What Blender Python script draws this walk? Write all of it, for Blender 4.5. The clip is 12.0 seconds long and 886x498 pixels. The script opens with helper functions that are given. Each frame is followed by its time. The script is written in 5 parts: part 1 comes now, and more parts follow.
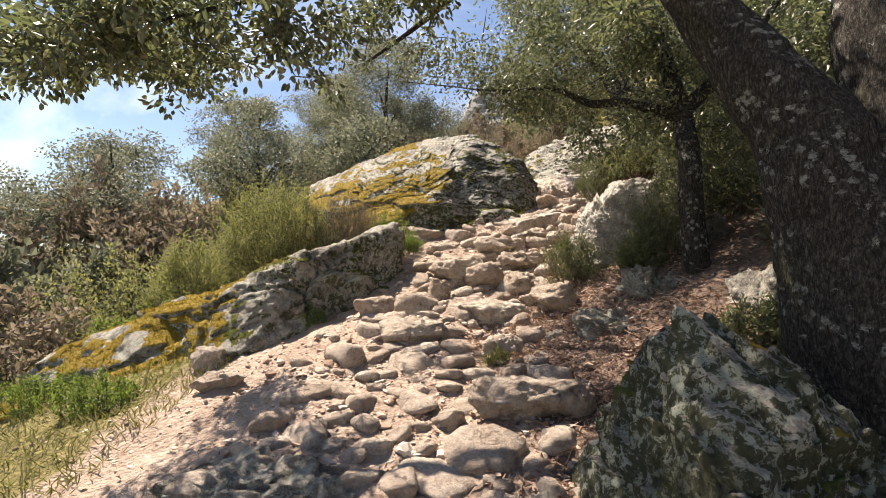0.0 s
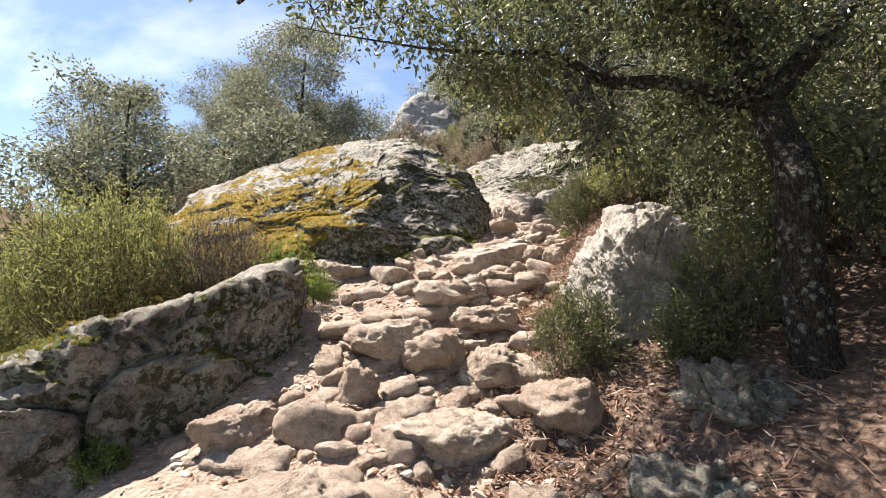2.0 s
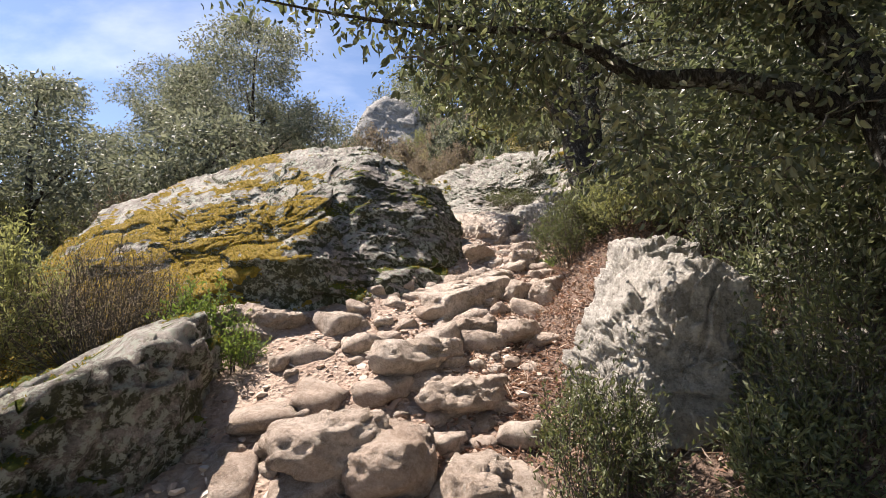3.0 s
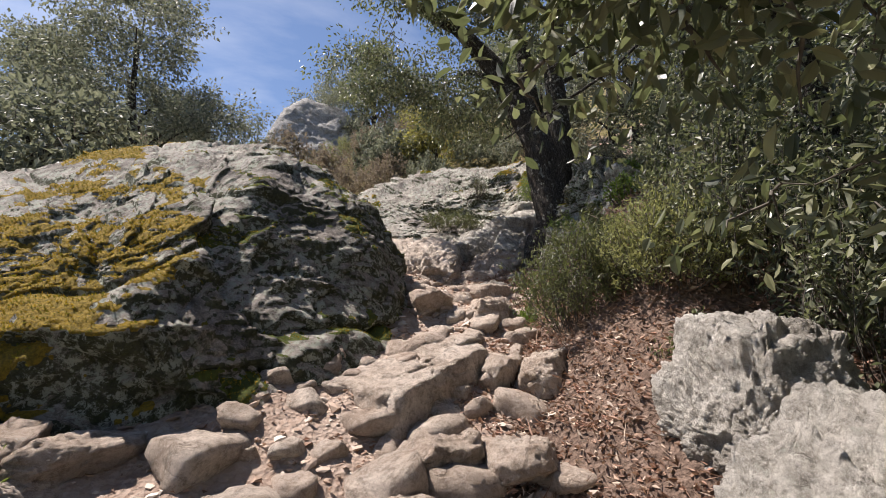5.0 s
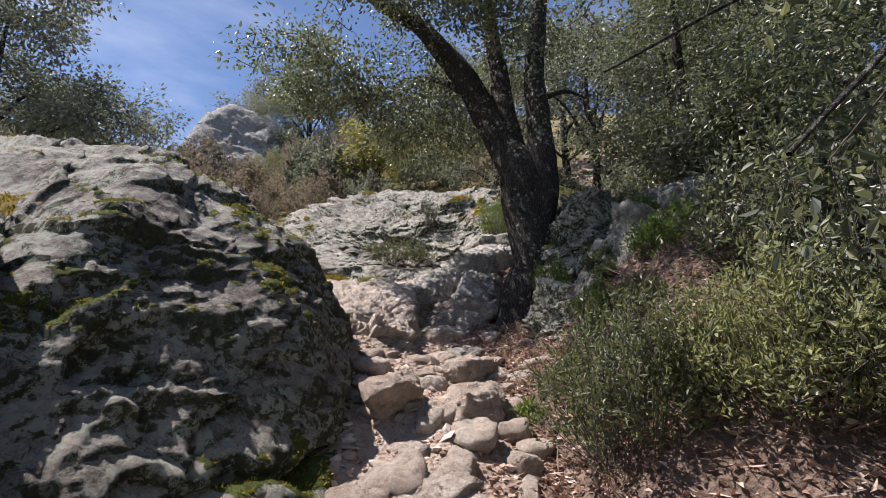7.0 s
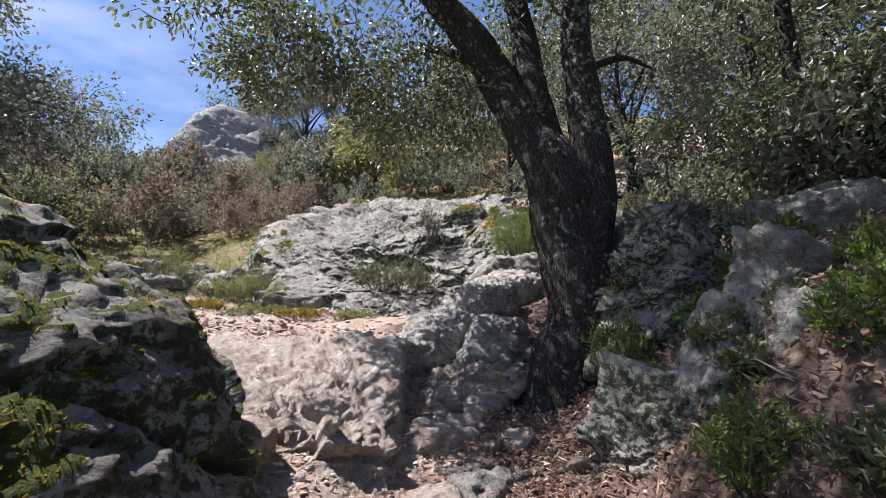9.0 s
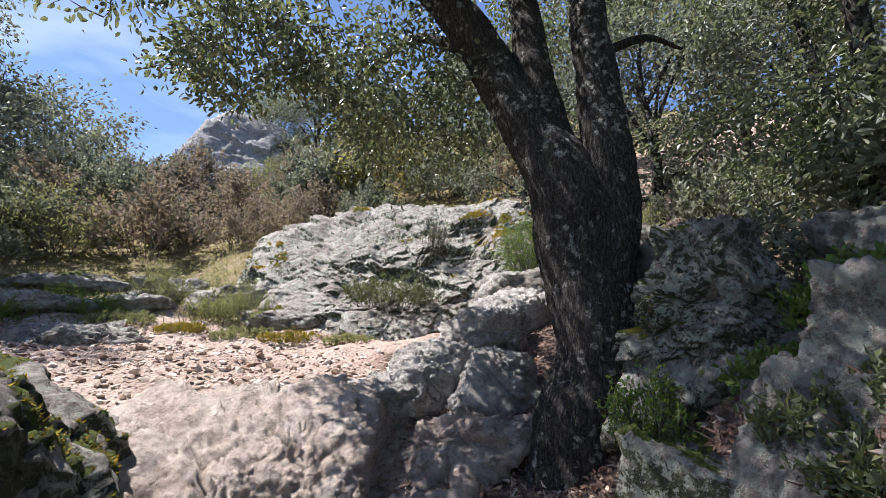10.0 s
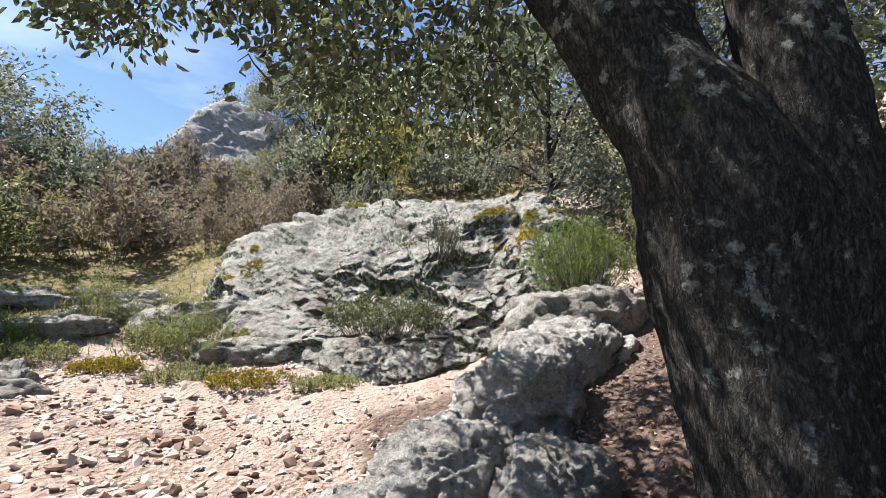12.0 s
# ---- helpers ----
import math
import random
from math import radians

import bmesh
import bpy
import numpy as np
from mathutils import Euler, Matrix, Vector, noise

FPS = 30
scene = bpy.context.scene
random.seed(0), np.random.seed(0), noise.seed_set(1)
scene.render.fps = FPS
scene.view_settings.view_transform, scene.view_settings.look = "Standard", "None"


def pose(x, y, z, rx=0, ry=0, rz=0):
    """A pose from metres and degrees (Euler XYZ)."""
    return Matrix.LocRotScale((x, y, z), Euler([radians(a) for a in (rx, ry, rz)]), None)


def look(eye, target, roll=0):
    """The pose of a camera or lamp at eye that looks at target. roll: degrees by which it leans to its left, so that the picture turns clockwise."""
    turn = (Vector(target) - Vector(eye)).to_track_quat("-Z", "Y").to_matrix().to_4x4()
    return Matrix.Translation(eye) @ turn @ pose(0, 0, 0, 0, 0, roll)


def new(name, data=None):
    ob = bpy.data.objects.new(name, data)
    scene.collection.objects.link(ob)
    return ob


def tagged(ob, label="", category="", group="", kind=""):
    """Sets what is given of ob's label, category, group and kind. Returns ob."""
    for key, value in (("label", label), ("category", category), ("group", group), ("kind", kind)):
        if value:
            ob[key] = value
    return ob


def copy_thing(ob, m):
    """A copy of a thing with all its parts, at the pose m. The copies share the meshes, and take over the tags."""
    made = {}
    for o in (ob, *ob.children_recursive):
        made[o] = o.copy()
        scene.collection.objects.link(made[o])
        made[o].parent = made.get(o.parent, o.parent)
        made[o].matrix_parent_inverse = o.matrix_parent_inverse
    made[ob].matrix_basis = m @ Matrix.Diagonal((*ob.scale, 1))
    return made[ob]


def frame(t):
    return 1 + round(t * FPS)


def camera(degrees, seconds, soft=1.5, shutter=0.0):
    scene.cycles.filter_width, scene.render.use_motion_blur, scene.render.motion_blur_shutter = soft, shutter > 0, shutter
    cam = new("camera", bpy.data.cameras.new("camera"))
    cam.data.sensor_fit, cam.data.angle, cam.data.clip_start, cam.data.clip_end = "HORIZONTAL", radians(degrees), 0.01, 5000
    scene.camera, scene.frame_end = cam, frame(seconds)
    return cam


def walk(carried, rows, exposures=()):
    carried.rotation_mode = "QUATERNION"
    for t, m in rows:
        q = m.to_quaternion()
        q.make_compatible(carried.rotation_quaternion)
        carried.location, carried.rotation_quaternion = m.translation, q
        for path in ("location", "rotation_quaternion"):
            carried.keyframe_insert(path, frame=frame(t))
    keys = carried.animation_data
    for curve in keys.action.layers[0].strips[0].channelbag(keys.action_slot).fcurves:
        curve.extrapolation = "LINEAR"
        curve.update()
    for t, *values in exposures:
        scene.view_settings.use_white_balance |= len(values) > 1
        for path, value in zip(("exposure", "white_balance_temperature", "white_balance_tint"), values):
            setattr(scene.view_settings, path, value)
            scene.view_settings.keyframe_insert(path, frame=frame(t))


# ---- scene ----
cam = camera(87.5, 12.0, soft=0.85)
PATH = [
    (0, (0.032, -0.011, 1.513), (0.024, 1.984, 1.651), -0.0),
    (0.5, (-0.058, 0.51, 1.618), (-0.021, 2.503, 1.777), 0.1),
    (1, (-0.031, 1.132, 1.732), (0.116, 3.119, 1.905), 0.2),
    (1.5, (-0.03, 1.645, 1.812), (0.216, 3.62, 2.007), 0.1),
    (2, (0.017, 2.082, 1.977), (0.333, 4.046, 2.182), 0.1),
    (2.5, (0.129, 2.531, 2.189), (0.51, 4.483, 2.404), -0.1),
    (3, (0.198, 3.063, 2.38), (0.655, 4.996, 2.607), -0.4),
    (3.2, (0.23, 3.179, 2.447), (0.705, 5.108, 2.676), -0.4),
    (4.8, (0.333, 4.494, 2.77), (1.06, 6.335, 3.057), 0.1),
    (5, (0.382, 4.639, 2.836), (1.169, 6.455, 3.124), 0.1),
    (5.5, (0.346, 5.003, 2.89), (1.25, 6.764, 3.181), 0.2),
    (6, (0.361, 5.288, 3.065), (1.335, 7.004, 3.391), 0.3),
    (6.5, (0.53, 5.587, 3.172), (1.538, 7.275, 3.537), 0.3),
    (7, (0.672, 5.868, 3.295), (1.708, 7.538, 3.67), 0.4),
    (7.2, (0.746, 6.028, 3.335), (1.783, 7.696, 3.713), 0.3),
    (8.8, (1.47, 7.062, 3.787), (2.482, 8.744, 4.172), 0.5),
    (9, (1.508, 7.138, 3.847), (2.516, 8.82, 4.24), 0.5),
    (9.5, (1.727, 7.285, 3.946), (2.691, 8.991, 4.349), 0.3),
    (10, (1.995, 7.509, 4.127), (2.922, 9.237, 4.522), 0.3),
    (10.5, (2.121, 7.847, 4.216), (3.033, 9.582, 4.614), 0.2),
    (11, (2.258, 8.025, 4.314), (3.154, 9.769, 4.71), 0.3),
    (11.5, (2.462, 8.323, 4.4), (3.358, 10.071, 4.777), 0.4),
    (12, (2.585, 8.689, 4.521), (3.483, 10.436, 4.896), 0.4),
]
walk(cam, [(t, look(eye, target, roll)) for t, eye, target, roll in PATH],
     [(0.0, 1.45, 7050.0, 15.0), (2.0, 1.62, 6600.0, 15.0), (3.0, 1.4, 6500.0, 17.0), (5.0, 1.0, 6300.0, 17.0), (7.0, 0.95, 6000.0, 18.0), (9.5, 1.28, 5750.0, 17.0), (12.0, 1.46, 5850.0, 12.0)])

# ---- light ----
SUN_AZ, SUN_EL = -48.0, 59.0          # degrees from +y (negative: towards -x), degrees above the horizon
world = bpy.data.worlds.new("sky")
scene.world = world
world.use_nodes = True
wn, wl = world.node_tree.nodes, world.node_tree.links
wn.clear()
sky = wn.new("ShaderNodeTexSky")
sky.sky_type, sky.sun_disc = "NISHITA", False
sky.sun_elevation, sky.sun_rotation = radians(SUN_EL), radians(SUN_AZ)
sky.air_density, sky.dust_density, sky.ozone_density = 0.9, 0.2, 1.0
wbg, wout = wn.new("ShaderNodeBackground"), wn.new("ShaderNodeOutputWorld")
wbg.inputs["Strength"].default_value = 0.07
wco, wmap, wno, wrm, wmx = (wn.new(n) for n in ("ShaderNodeTexCoord", "ShaderNodeMapping", "ShaderNodeTexNoise", "ShaderNodeMapRange", "ShaderNodeMix"))
wmap.inputs["Scale"].default_value, wmap.inputs["Rotation"].default_value = (1.2, 5.0, 3.5), (0.4, 0.2, 0.6)
wno.inputs["Scale"].default_value, wno.inputs["Detail"].default_value, wno.inputs["Roughness"].default_value = 1.6, 7.0, 0.55
wrm.inputs["From Min"].default_value, wrm.inputs["From Max"].default_value, wrm.inputs["To Max"].default_value = 0.52, 0.75, 0.75
wmx.data_type, wmx.blend_type = "RGBA", "MULTIPLY"
wmx.inputs[7].default_value = (2.6, 1.9, 1.35, 1)
wl.new(wco.outputs["Generated"], wmap.inputs[0])
wl.new(wmap.outputs[0], wno.inputs["Vector"])
wl.new(wno.outputs["Fac"], wrm.inputs["Value"])
wl.new(wrm.outputs["Result"], wmx.inputs[0])
wl.new(sky.outputs[0], wmx.inputs[6])
wl.new(wmx.outputs[2], wbg.inputs[0])
wl.new(wbg.outputs[0], wout.inputs[0])

sun = new("sun", bpy.data.lights.new("sun", "SUN"))
sun.data.energy, sun.data.angle, sun.data.color = 5.0, radians(0.6), (1.0, 0.93, 0.82)
sun_way = Vector((math.sin(radians(SUN_AZ)) * math.cos(radians(SUN_EL)), math.cos(radians(SUN_AZ)) * math.cos(radians(SUN_EL)), math.sin(radians(SUN_EL))))
sun.matrix_world = look(sun_way * 60, (0, 0, 0))


# ---- materials ----
class Mat:
    """A small helper round a node material with one Principled shader."""

    def __init__(self, name, rough=0.9, spec=0.3):
        self.m = bpy.data.materials.new(name)
        self.m.use_nodes = True
        self.n, self.l = self.m.node_tree.nodes, self.m.node_tree.links
        self.b = self.n["Principled BSDF"]
        self.b.inputs["Roughness"].default_value = rough
        self.b.inputs["Specular IOR Level"].default_value = spec
        self.co = self.n.new("ShaderNodeTexCoord").outputs["Object"]

    def world_coords(self):
        self.co = self.n.new("ShaderNodeNewGeometry").outputs["Position"]
        return self

    def noise(self, scale, detail=6, rough=0.6, distortion=0.0):
        t = self.n.new("ShaderNodeTexNoise")
        t.inputs["Scale"].default_value, t.inputs["Detail"].default_value = scale, detail
        t.inputs["Roughness"].default_value, t.inputs["Distortion"].default_value = rough, distortion
        self.l.new(self.co, t.inputs["Vector"])
        return t.outputs["Fac"]

    def voronoi(self, scale, feature="F1", out="Distance", randomness=1.0):
        t = self.n.new("ShaderNodeTexVoronoi")
        t.feature = feature
        t.inputs["Scale"].default_value, t.inputs["Randomness"].default_value = scale, randomness
        self.l.new(self.co, t.inputs["Vector"])
        return t.outputs[out]

    def attr(self, name):
        t = self.n.new("ShaderNodeAttribute")
        t.attribute_name = name
        return t.outputs["Fac"]

    def ramp(self, fac, stops):
        t = self.n.new("ShaderNodeValToRGB")
        e = t.color_ramp.elements
        while len(e) < len(stops):
            e.new(0.5)
        for s, (p, c) in zip(e, stops):
            s.position = p
            s.color = (*c, 1) if len(c) == 3 else c
        self.l.new(fac, t.inputs[0])
        return t.outputs[0]

    def step(self, fac, lo, hi):
        t = self.n.new("ShaderNodeMapRange")
        t.interpolation_type = "SMOOTHSTEP"
        t.inputs["From Min"].default_value, t.inputs["From Max"].default_value = lo, hi
        self.l.new(fac, t.inputs["Value"])
        return t.outputs["Result"]

    def math(self, op, a, b):
        t = self.n.new("ShaderNodeMath")
        t.operation = op
        for i, v in enumerate((a, b)):
            if isinstance(v, (int, float)):
                t.inputs[i].default_value = v
            else:
                self.l.new(v, t.inputs[i])
        return t.outputs[0]

    def mix(self, fac, a, b, mode="MIX"):
        t = self.n.new("ShaderNodeMix")
        t.data_type, t.blend_type = "RGBA", mode
        for i, v in ((0, fac), (6, a), (7, b)):
            if isinstance(v, (int, float)):
                t.inputs[i].default_value = v
            elif isinstance(v, tuple):
                t.inputs[i].default_value = (*v, 1)
            else:
                self.l.new(v, t.inputs[i])
        return t.outputs[2]

    def colour(self, c):
        if isinstance(c, tuple):
            self.b.inputs["Base Color"].default_value = (*c, 1)
        else:
            self.l.new(c, self.b.inputs["Base Color"])
        return self

    def bump(self, height, strength=0.6, distance=0.02):
        t = self.n.new("ShaderNodeBump")
        t.inputs["Strength"].default_value, t.inputs["Distance"].default_value = strength, distance
        self.l.new(height, t.inputs["Height"])
        self.l.new(t.outputs[0], self.b.inputs["Normal"])
        return self

    def random(self, island=False):
        if island:
            return self.n.new("ShaderNodeNewGeometry").outputs["Random Per Island"]
        return self.n.new("ShaderNodeObjectInfo").outputs["Random"]


def rock_material(name, dark, mid, light, lichen=(0.42, 0.43, 0.36), lichen_at=0.56, moss=True, tint=0.0, stain=0.75):
    """Weathered stone: broad stains, grain, pale lichen blotches; the 'moss' attribute turns it to moss."""
    k = Mat(name, 0.92, 0.25).world_coords()
    base = k.ramp(k.noise(3.4, 10, 0.74, 0.6), [(0.34, dark), (0.48, mid), (0.62, light)])
    base = k.mix(k.step(k.noise(38, 4, 0.7), 0.42, 0.7), base, k.mix(0.65, base, dark), "MIX")
    base = k.mix(k.math("MULTIPLY", k.step(k.noise(5.5, 10, 0.78, 0.3), 0.52, 0.62), stain), base, k.mix(0.7, base, (0.045, 0.045, 0.03)))
    base = k.mix(0.85, base, k.ramp(k.noise(15, 9, 0.8, 0.3), [(0.36, (0.34, 0.33, 0.31)), (0.48, (0.8, 0.79, 0.77)), (0.60, (1.0, 1.0, 1.0))]), "MULTIPLY")
    crack = k.math("SUBTRACT", 1.0, k.step(k.math("ABSOLUTE", k.math("SUBTRACT", k.noise(4.2, 5, 0.62, 0.8), 0.5), 0.0), 0.004, 0.022))
    crack2 = k.math("SUBTRACT", 1.0, k.step(k.math("ABSOLUTE", k.math("SUBTRACT", k.noise(12.0, 4, 0.6, 0.5), 0.5), 0.0), 0.004, 0.03))
    crack = k.math("MAXIMUM", crack, k.math("MULTIPLY", crack2, 0.25))
    crack = k.math("MULTIPLY", crack, k.step(k.noise(2.3, 3), 0.48, 0.6))
    base = k.mix(k.math("MULTIPLY", crack, 0.3 + 0.4 * stain), base, k.mix(0.6, base, (0.04, 0.035, 0.025)))
    base = k.mix(k.step(k.noise(75, 3, 0.7), 0.5, 0.75), base, k.mix(0.5, base, light))
    if tint:
        base = k.mix(k.math("MULTIPLY", k.random(), tint), base, (0.30, 0.19, 0.13))
    h = k.math("ADD", k.noise(24, 10, 0.78, 0.2), k.math("SUBTRACT", k.math("MULTIPLY", k.noise(95, 5, 0.75), 0.4), k.math("MULTIPLY", crack, 0.25)))
    if moss:
        m = k.step(k.math("ADD", k.attr("moss"), k.math("MULTIPLY", k.math("SUBTRACT", k.noise(30, 4, 0.7), 0.5), 0.9)), 0.35, 0.6)
        green = k.mix(k.step(k.attr("gold"), 0.3, 0.7), (0.10, 0.13, 0.022), (0.38, 0.25, 0.028))
        green = k.mix(k.step(k.noise(55, 3, 0.7), 0.3, 0.7), k.mix(0.65, green, (0.06, 0.055, 0.012)), green)
        # darkens steep faces in noisy patches: dark moss and painted shade together
        moss_shade = k.step(k.math("ADD", k.attr("moss_shade"), k.math("MULTIPLY", k.math("SUBTRACT", k.noise(4.2, 12, 0.8, 0.3), 0.5), 2.0)), 0.42, 0.62)
        base = k.mix(k.math("MULTIPLY", moss_shade, 0.88), base, k.mix(k.step(k.noise(48, 3, 0.7), 0.4, 0.7), (0.028, 0.034, 0.012), (0.065, 0.075, 0.025)))
        spot = k.math("MULTIPLY", k.math("MULTIPLY", k.step(k.noise(19, 9, 0.75, 0.3), lichen_at - 0.03, lichen_at + 0.04), k.step(k.noise(1.7, 3), 0.32, 0.52)), 0.85)
        base = k.mix(spot, base, lichen)
        base = k.mix(m, base, green)
    k.colour(base)
    k.bump(h, 1.0, 0.045)
    return k.m


rock_grey = rock_material("grey_lichened_rock", (0.13, 0.115, 0.097), (0.37, 0.325, 0.28), (0.62, 0.565, 0.50), (0.46, 0.48, 0.39), 0.525)
rock_white = rock_material("pale_limestone", (0.30, 0.272, 0.235), (0.58, 0.54, 0.48), (0.76, 0.715, 0.65), (0.42, 0.41, 0.35), 0.6, stain=0.35)
rock_path = rock_material("trodden_tan_rock", (0.42, 0.33, 0.26), (0.66, 0.55, 0.455), (0.80, 0.70, 0.60), (0.55, 0.49, 0.42), 0.62, tint=0.35, stain=0.2)
rock_far = rock_material("far_grey_rock", (0.20, 0.195, 0.19), (0.36, 0.35, 0.335), (0.50, 0.485, 0.46), (0.34, 0.34, 0.28), 0.58, stain=0.4)


def ground_material():
    k = Mat("stony_soil", 0.95, 0.15).world_coords()
    soil = k.ramp(k.noise(1.7, 8, 0.65), [(0.3, (0.25, 0.175, 0.135)), (0.5, (0.40, 0.30, 0.235)), (0.7, (0.50, 0.40, 0.325))])
    chip = k.voronoi(30, "F1", "Color")
    soil = k.mix(0.45, soil, k.mix(0.6, soil, k.ramp(chip, [(0.2, (0.2, 0.13, 0.09)), (0.8, (0.52, 0.43, 0.35))])))
    litter = k.ramp(k.noise(22, 5, 0.7), [(0.3, (0.075, 0.052, 0.040)), (0.55, (0.18, 0.125, 0.095)), (0.75, (0.30, 0.215, 0.165))])
    grass = k.ramp(k.noise(9, 6, 0.7), [(0.3, (0.09, 0.075, 0.035)), (0.55, (0.20, 0.17, 0.065)), (0.8, (0.32, 0.265, 0.14))])
    wob = k.math("MULTIPLY", k.math("SUBTRACT", k.noise(3.2, 6, 0.7), 0.5), 0.9)
    c = k.mix(k.step(k.math("ADD", k.attr("litter"), wob), 0.35, 0.65), soil, litter)
    c = k.mix(k.step(k.math("ADD", k.attr("grass"), wob), 0.35, 0.65), c, grass)
    k.colour(c)
    k.bump(k.math("ADD", k.voronoi(34, "F1"), k.noise(60, 5, 0.7)), 0.9, 0.025)
    return k.m


soil_mat = ground_material()


def bark_material():
    k = Mat("dark_oak_bark", 0.95, 0.15)
    k.world_coords()
    map_ = k.n.new("ShaderNodeMapping")
    map_.inputs["Scale"].default_value = (1, 1, 0.36)
    k.l.new(k.co, map_.inputs[0])
    raw, k.co = k.co, map_.outputs[0]
    grain = k.noise(85, 8, 0.8, 0.4)
    furrow = k.math("ABSOLUTE", k.math("SUBTRACT", k.noise(38, 5, 0.65, 0.5), 0.5), 0.0)
    c = k.ramp(grain, [(0.34, (0.022, 0.019, 0.016)), (0.5, (0.075, 0.066, 0.057)), (0.66, (0.19, 0.172, 0.15))])
    c = k.mix(k.step(furrow, 0.0, 0.07), k.mix(0.7, c, (0.012, 0.010, 0.008)), c)
    k.co = raw
    disc = k.math("ADD", k.voronoi(21), k.math("MULTIPLY", k.math("SUBTRACT", k.noise(34, 9, 0.8), 0.5), 1.9))
    patch = k.math("MULTIPLY", k.math("SUBTRACT", 1.0, k.step(disc, 0.28, 0.40)), k.step(k.noise(2.9, 5, 0.65), 0.5, 0.56))
    crust = k.step(k.noise(6.5, 12, 0.8, 0.2), 0.585, 0.62)
    patch = k.math("MAXIMUM", patch, crust)
    c = k.mix(k.math("MULTIPLY", patch, 0.9), c, k.mix(k.step(k.noise(80, 4), 0.35, 0.65), (0.20, 0.20, 0.17), (0.46, 0.46, 0.41)))
    c = k.mix(k.step(k.noise(3.1, 5, 0.6), 0.6, 0.7), c, k.mix(0.4, c, (0.09, 0.095, 0.03)))
    k.colour(c)
    k.bump(k.math("ADD", k.math("ADD", k.step(furrow, 0.0, 0.12), grain), k.math("MULTIPLY", patch, 0.3)), 0.9, 0.02)
    return k.m


bark_mat = bark_material()
twig_mat = Mat("twig_bark", 0.9, 0.2)
twig_mat = twig_mat.colour(twig_mat.ramp(twig_mat.noise(25), [(0.3, (0.05, 0.042, 0.034)), (0.7, (0.14, 0.125, 0.105))])).m


def leaf_material(name, tones, through_colour, share=0.3, rough=0.45, spec=0.5):
    """Leaves: a tone per leaf, some light let through."""
    k = Mat(name, rough, spec)
    r = k.random(island=True)
    n = len(tones)
    c = k.ramp(r, [((i + 0.5) / n, t) for i, t in enumerate(tones)])
    k.colour(c)
    tr = k.n.new("ShaderNodeBsdfTranslucent")
    k.l.new(k.mix(0.6, c, through_colour), tr.inputs[0])
    mx = k.n.new("ShaderNodeMixShader")
    mx.inputs[0].default_value = share
    out = k.n["Material Output"]
    k.l.new(k.b.outputs[0], mx.inputs[1])
    k.l.new(tr.outputs[0], mx.inputs[2])
    k.l.new(mx.outputs[0], out.inputs[0])
    return k.m


oak_leaf = leaf_material("holm_oak_leaves", [(0.04, 0.05, 0.032), (0.07, 0.08, 0.05), (0.11, 0.12, 0.075), (0.17, 0.178, 0.11), (0.26, 0.26, 0.14)], (0.20, 0.24, 0.085), 0.34, 0.42, 0.5)
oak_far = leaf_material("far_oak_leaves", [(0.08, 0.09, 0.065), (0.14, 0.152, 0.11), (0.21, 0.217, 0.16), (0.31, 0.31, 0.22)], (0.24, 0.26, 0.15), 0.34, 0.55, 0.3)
yellow_leaf = leaf_material("yellowing_oak_leaves", [(0.12, 0.13, 0.05), (0.22, 0.21, 0.065), (0.34, 0.30, 0.08), (0.17, 0.18, 0.065)], (0.42, 0.38, 0.07), 0.42)
heather_leaf = leaf_material("green_heather_leaves", [(0.13, 0.15, 0.07), (0.22, 0.235, 0.105), (0.33, 0.33, 0.15), (0.18, 0.20, 0.11)], (0.36, 0.36, 0.10), 0.42, 0.7, 0.2)
brown_leaf = leaf_material("dry_heather_leaves", [(0.20, 0.16, 0.125), (0.30, 0.25, 0.20), (0.38, 0.31, 0.24), (0.24, 0.22, 0.13)], (0.28, 0.22, 0.14), 0.3, 0.8, 0.1)
herb_leaf = leaf_material("bright_herb_leaves", [(0.07, 0.12, 0.025), (0.12, 0.19, 0.04), (0.18, 0.24, 0.06), (0.10, 0.15, 0.04)], (0.28, 0.36, 0.05), 0.4, 0.55, 0.4)
dull_leaf = leaf_material("dull_shrub_leaves", [(0.07, 0.085, 0.04), (0.12, 0.135, 0.06), (0.18, 0.185, 0.085), (0.09, 0.105, 0.055)], (0.2, 0.22, 0.05), 0.3, 0.5, 0.4)
moss_mat = leaf_material("cushion_moss", [(0.09, 0.12, 0.02), (0.18, 0.18, 0.025), (0.32, 0.22, 0.025), (0.44, 0.29, 0.03)], (0.4, 0.3, 0.035), 0.2, 0.9, 0.1)
litter_leaf = leaf_material("fallen_leaves", [(0.14, 0.085, 0.06), (0.27, 0.17, 0.12), (0.44, 0.31, 0.23), (0.34, 0.19, 0.13), (0.22, 0.16, 0.125), (0.55, 0.44, 0.34)], (0.34, 0.19, 0.1), 0.22, 0.7, 0.3)
grass_mat = leaf_material("grass_blades", [(0.10, 0.12, 0.03), (0.17, 0.18, 0.05), (0.26, 0.23, 0.10), (0.33, 0.28, 0.16)], (0.3, 0.3, 0.08), 0.3, 0.7, 0.2)
pebble_mat = Mat("broken_stone", 0.9, 0.2)
pebble_mat = pebble_mat.colour(pebble_mat.ramp(pebble_mat.random(island=True), [(0.1, (0.22, 0.145, 0.105)), (0.4, (0.36, 0.265, 0.20)), (0.7, (0.45, 0.365, 0.295)), (0.95, (0.55, 0.48, 0.41))])).m


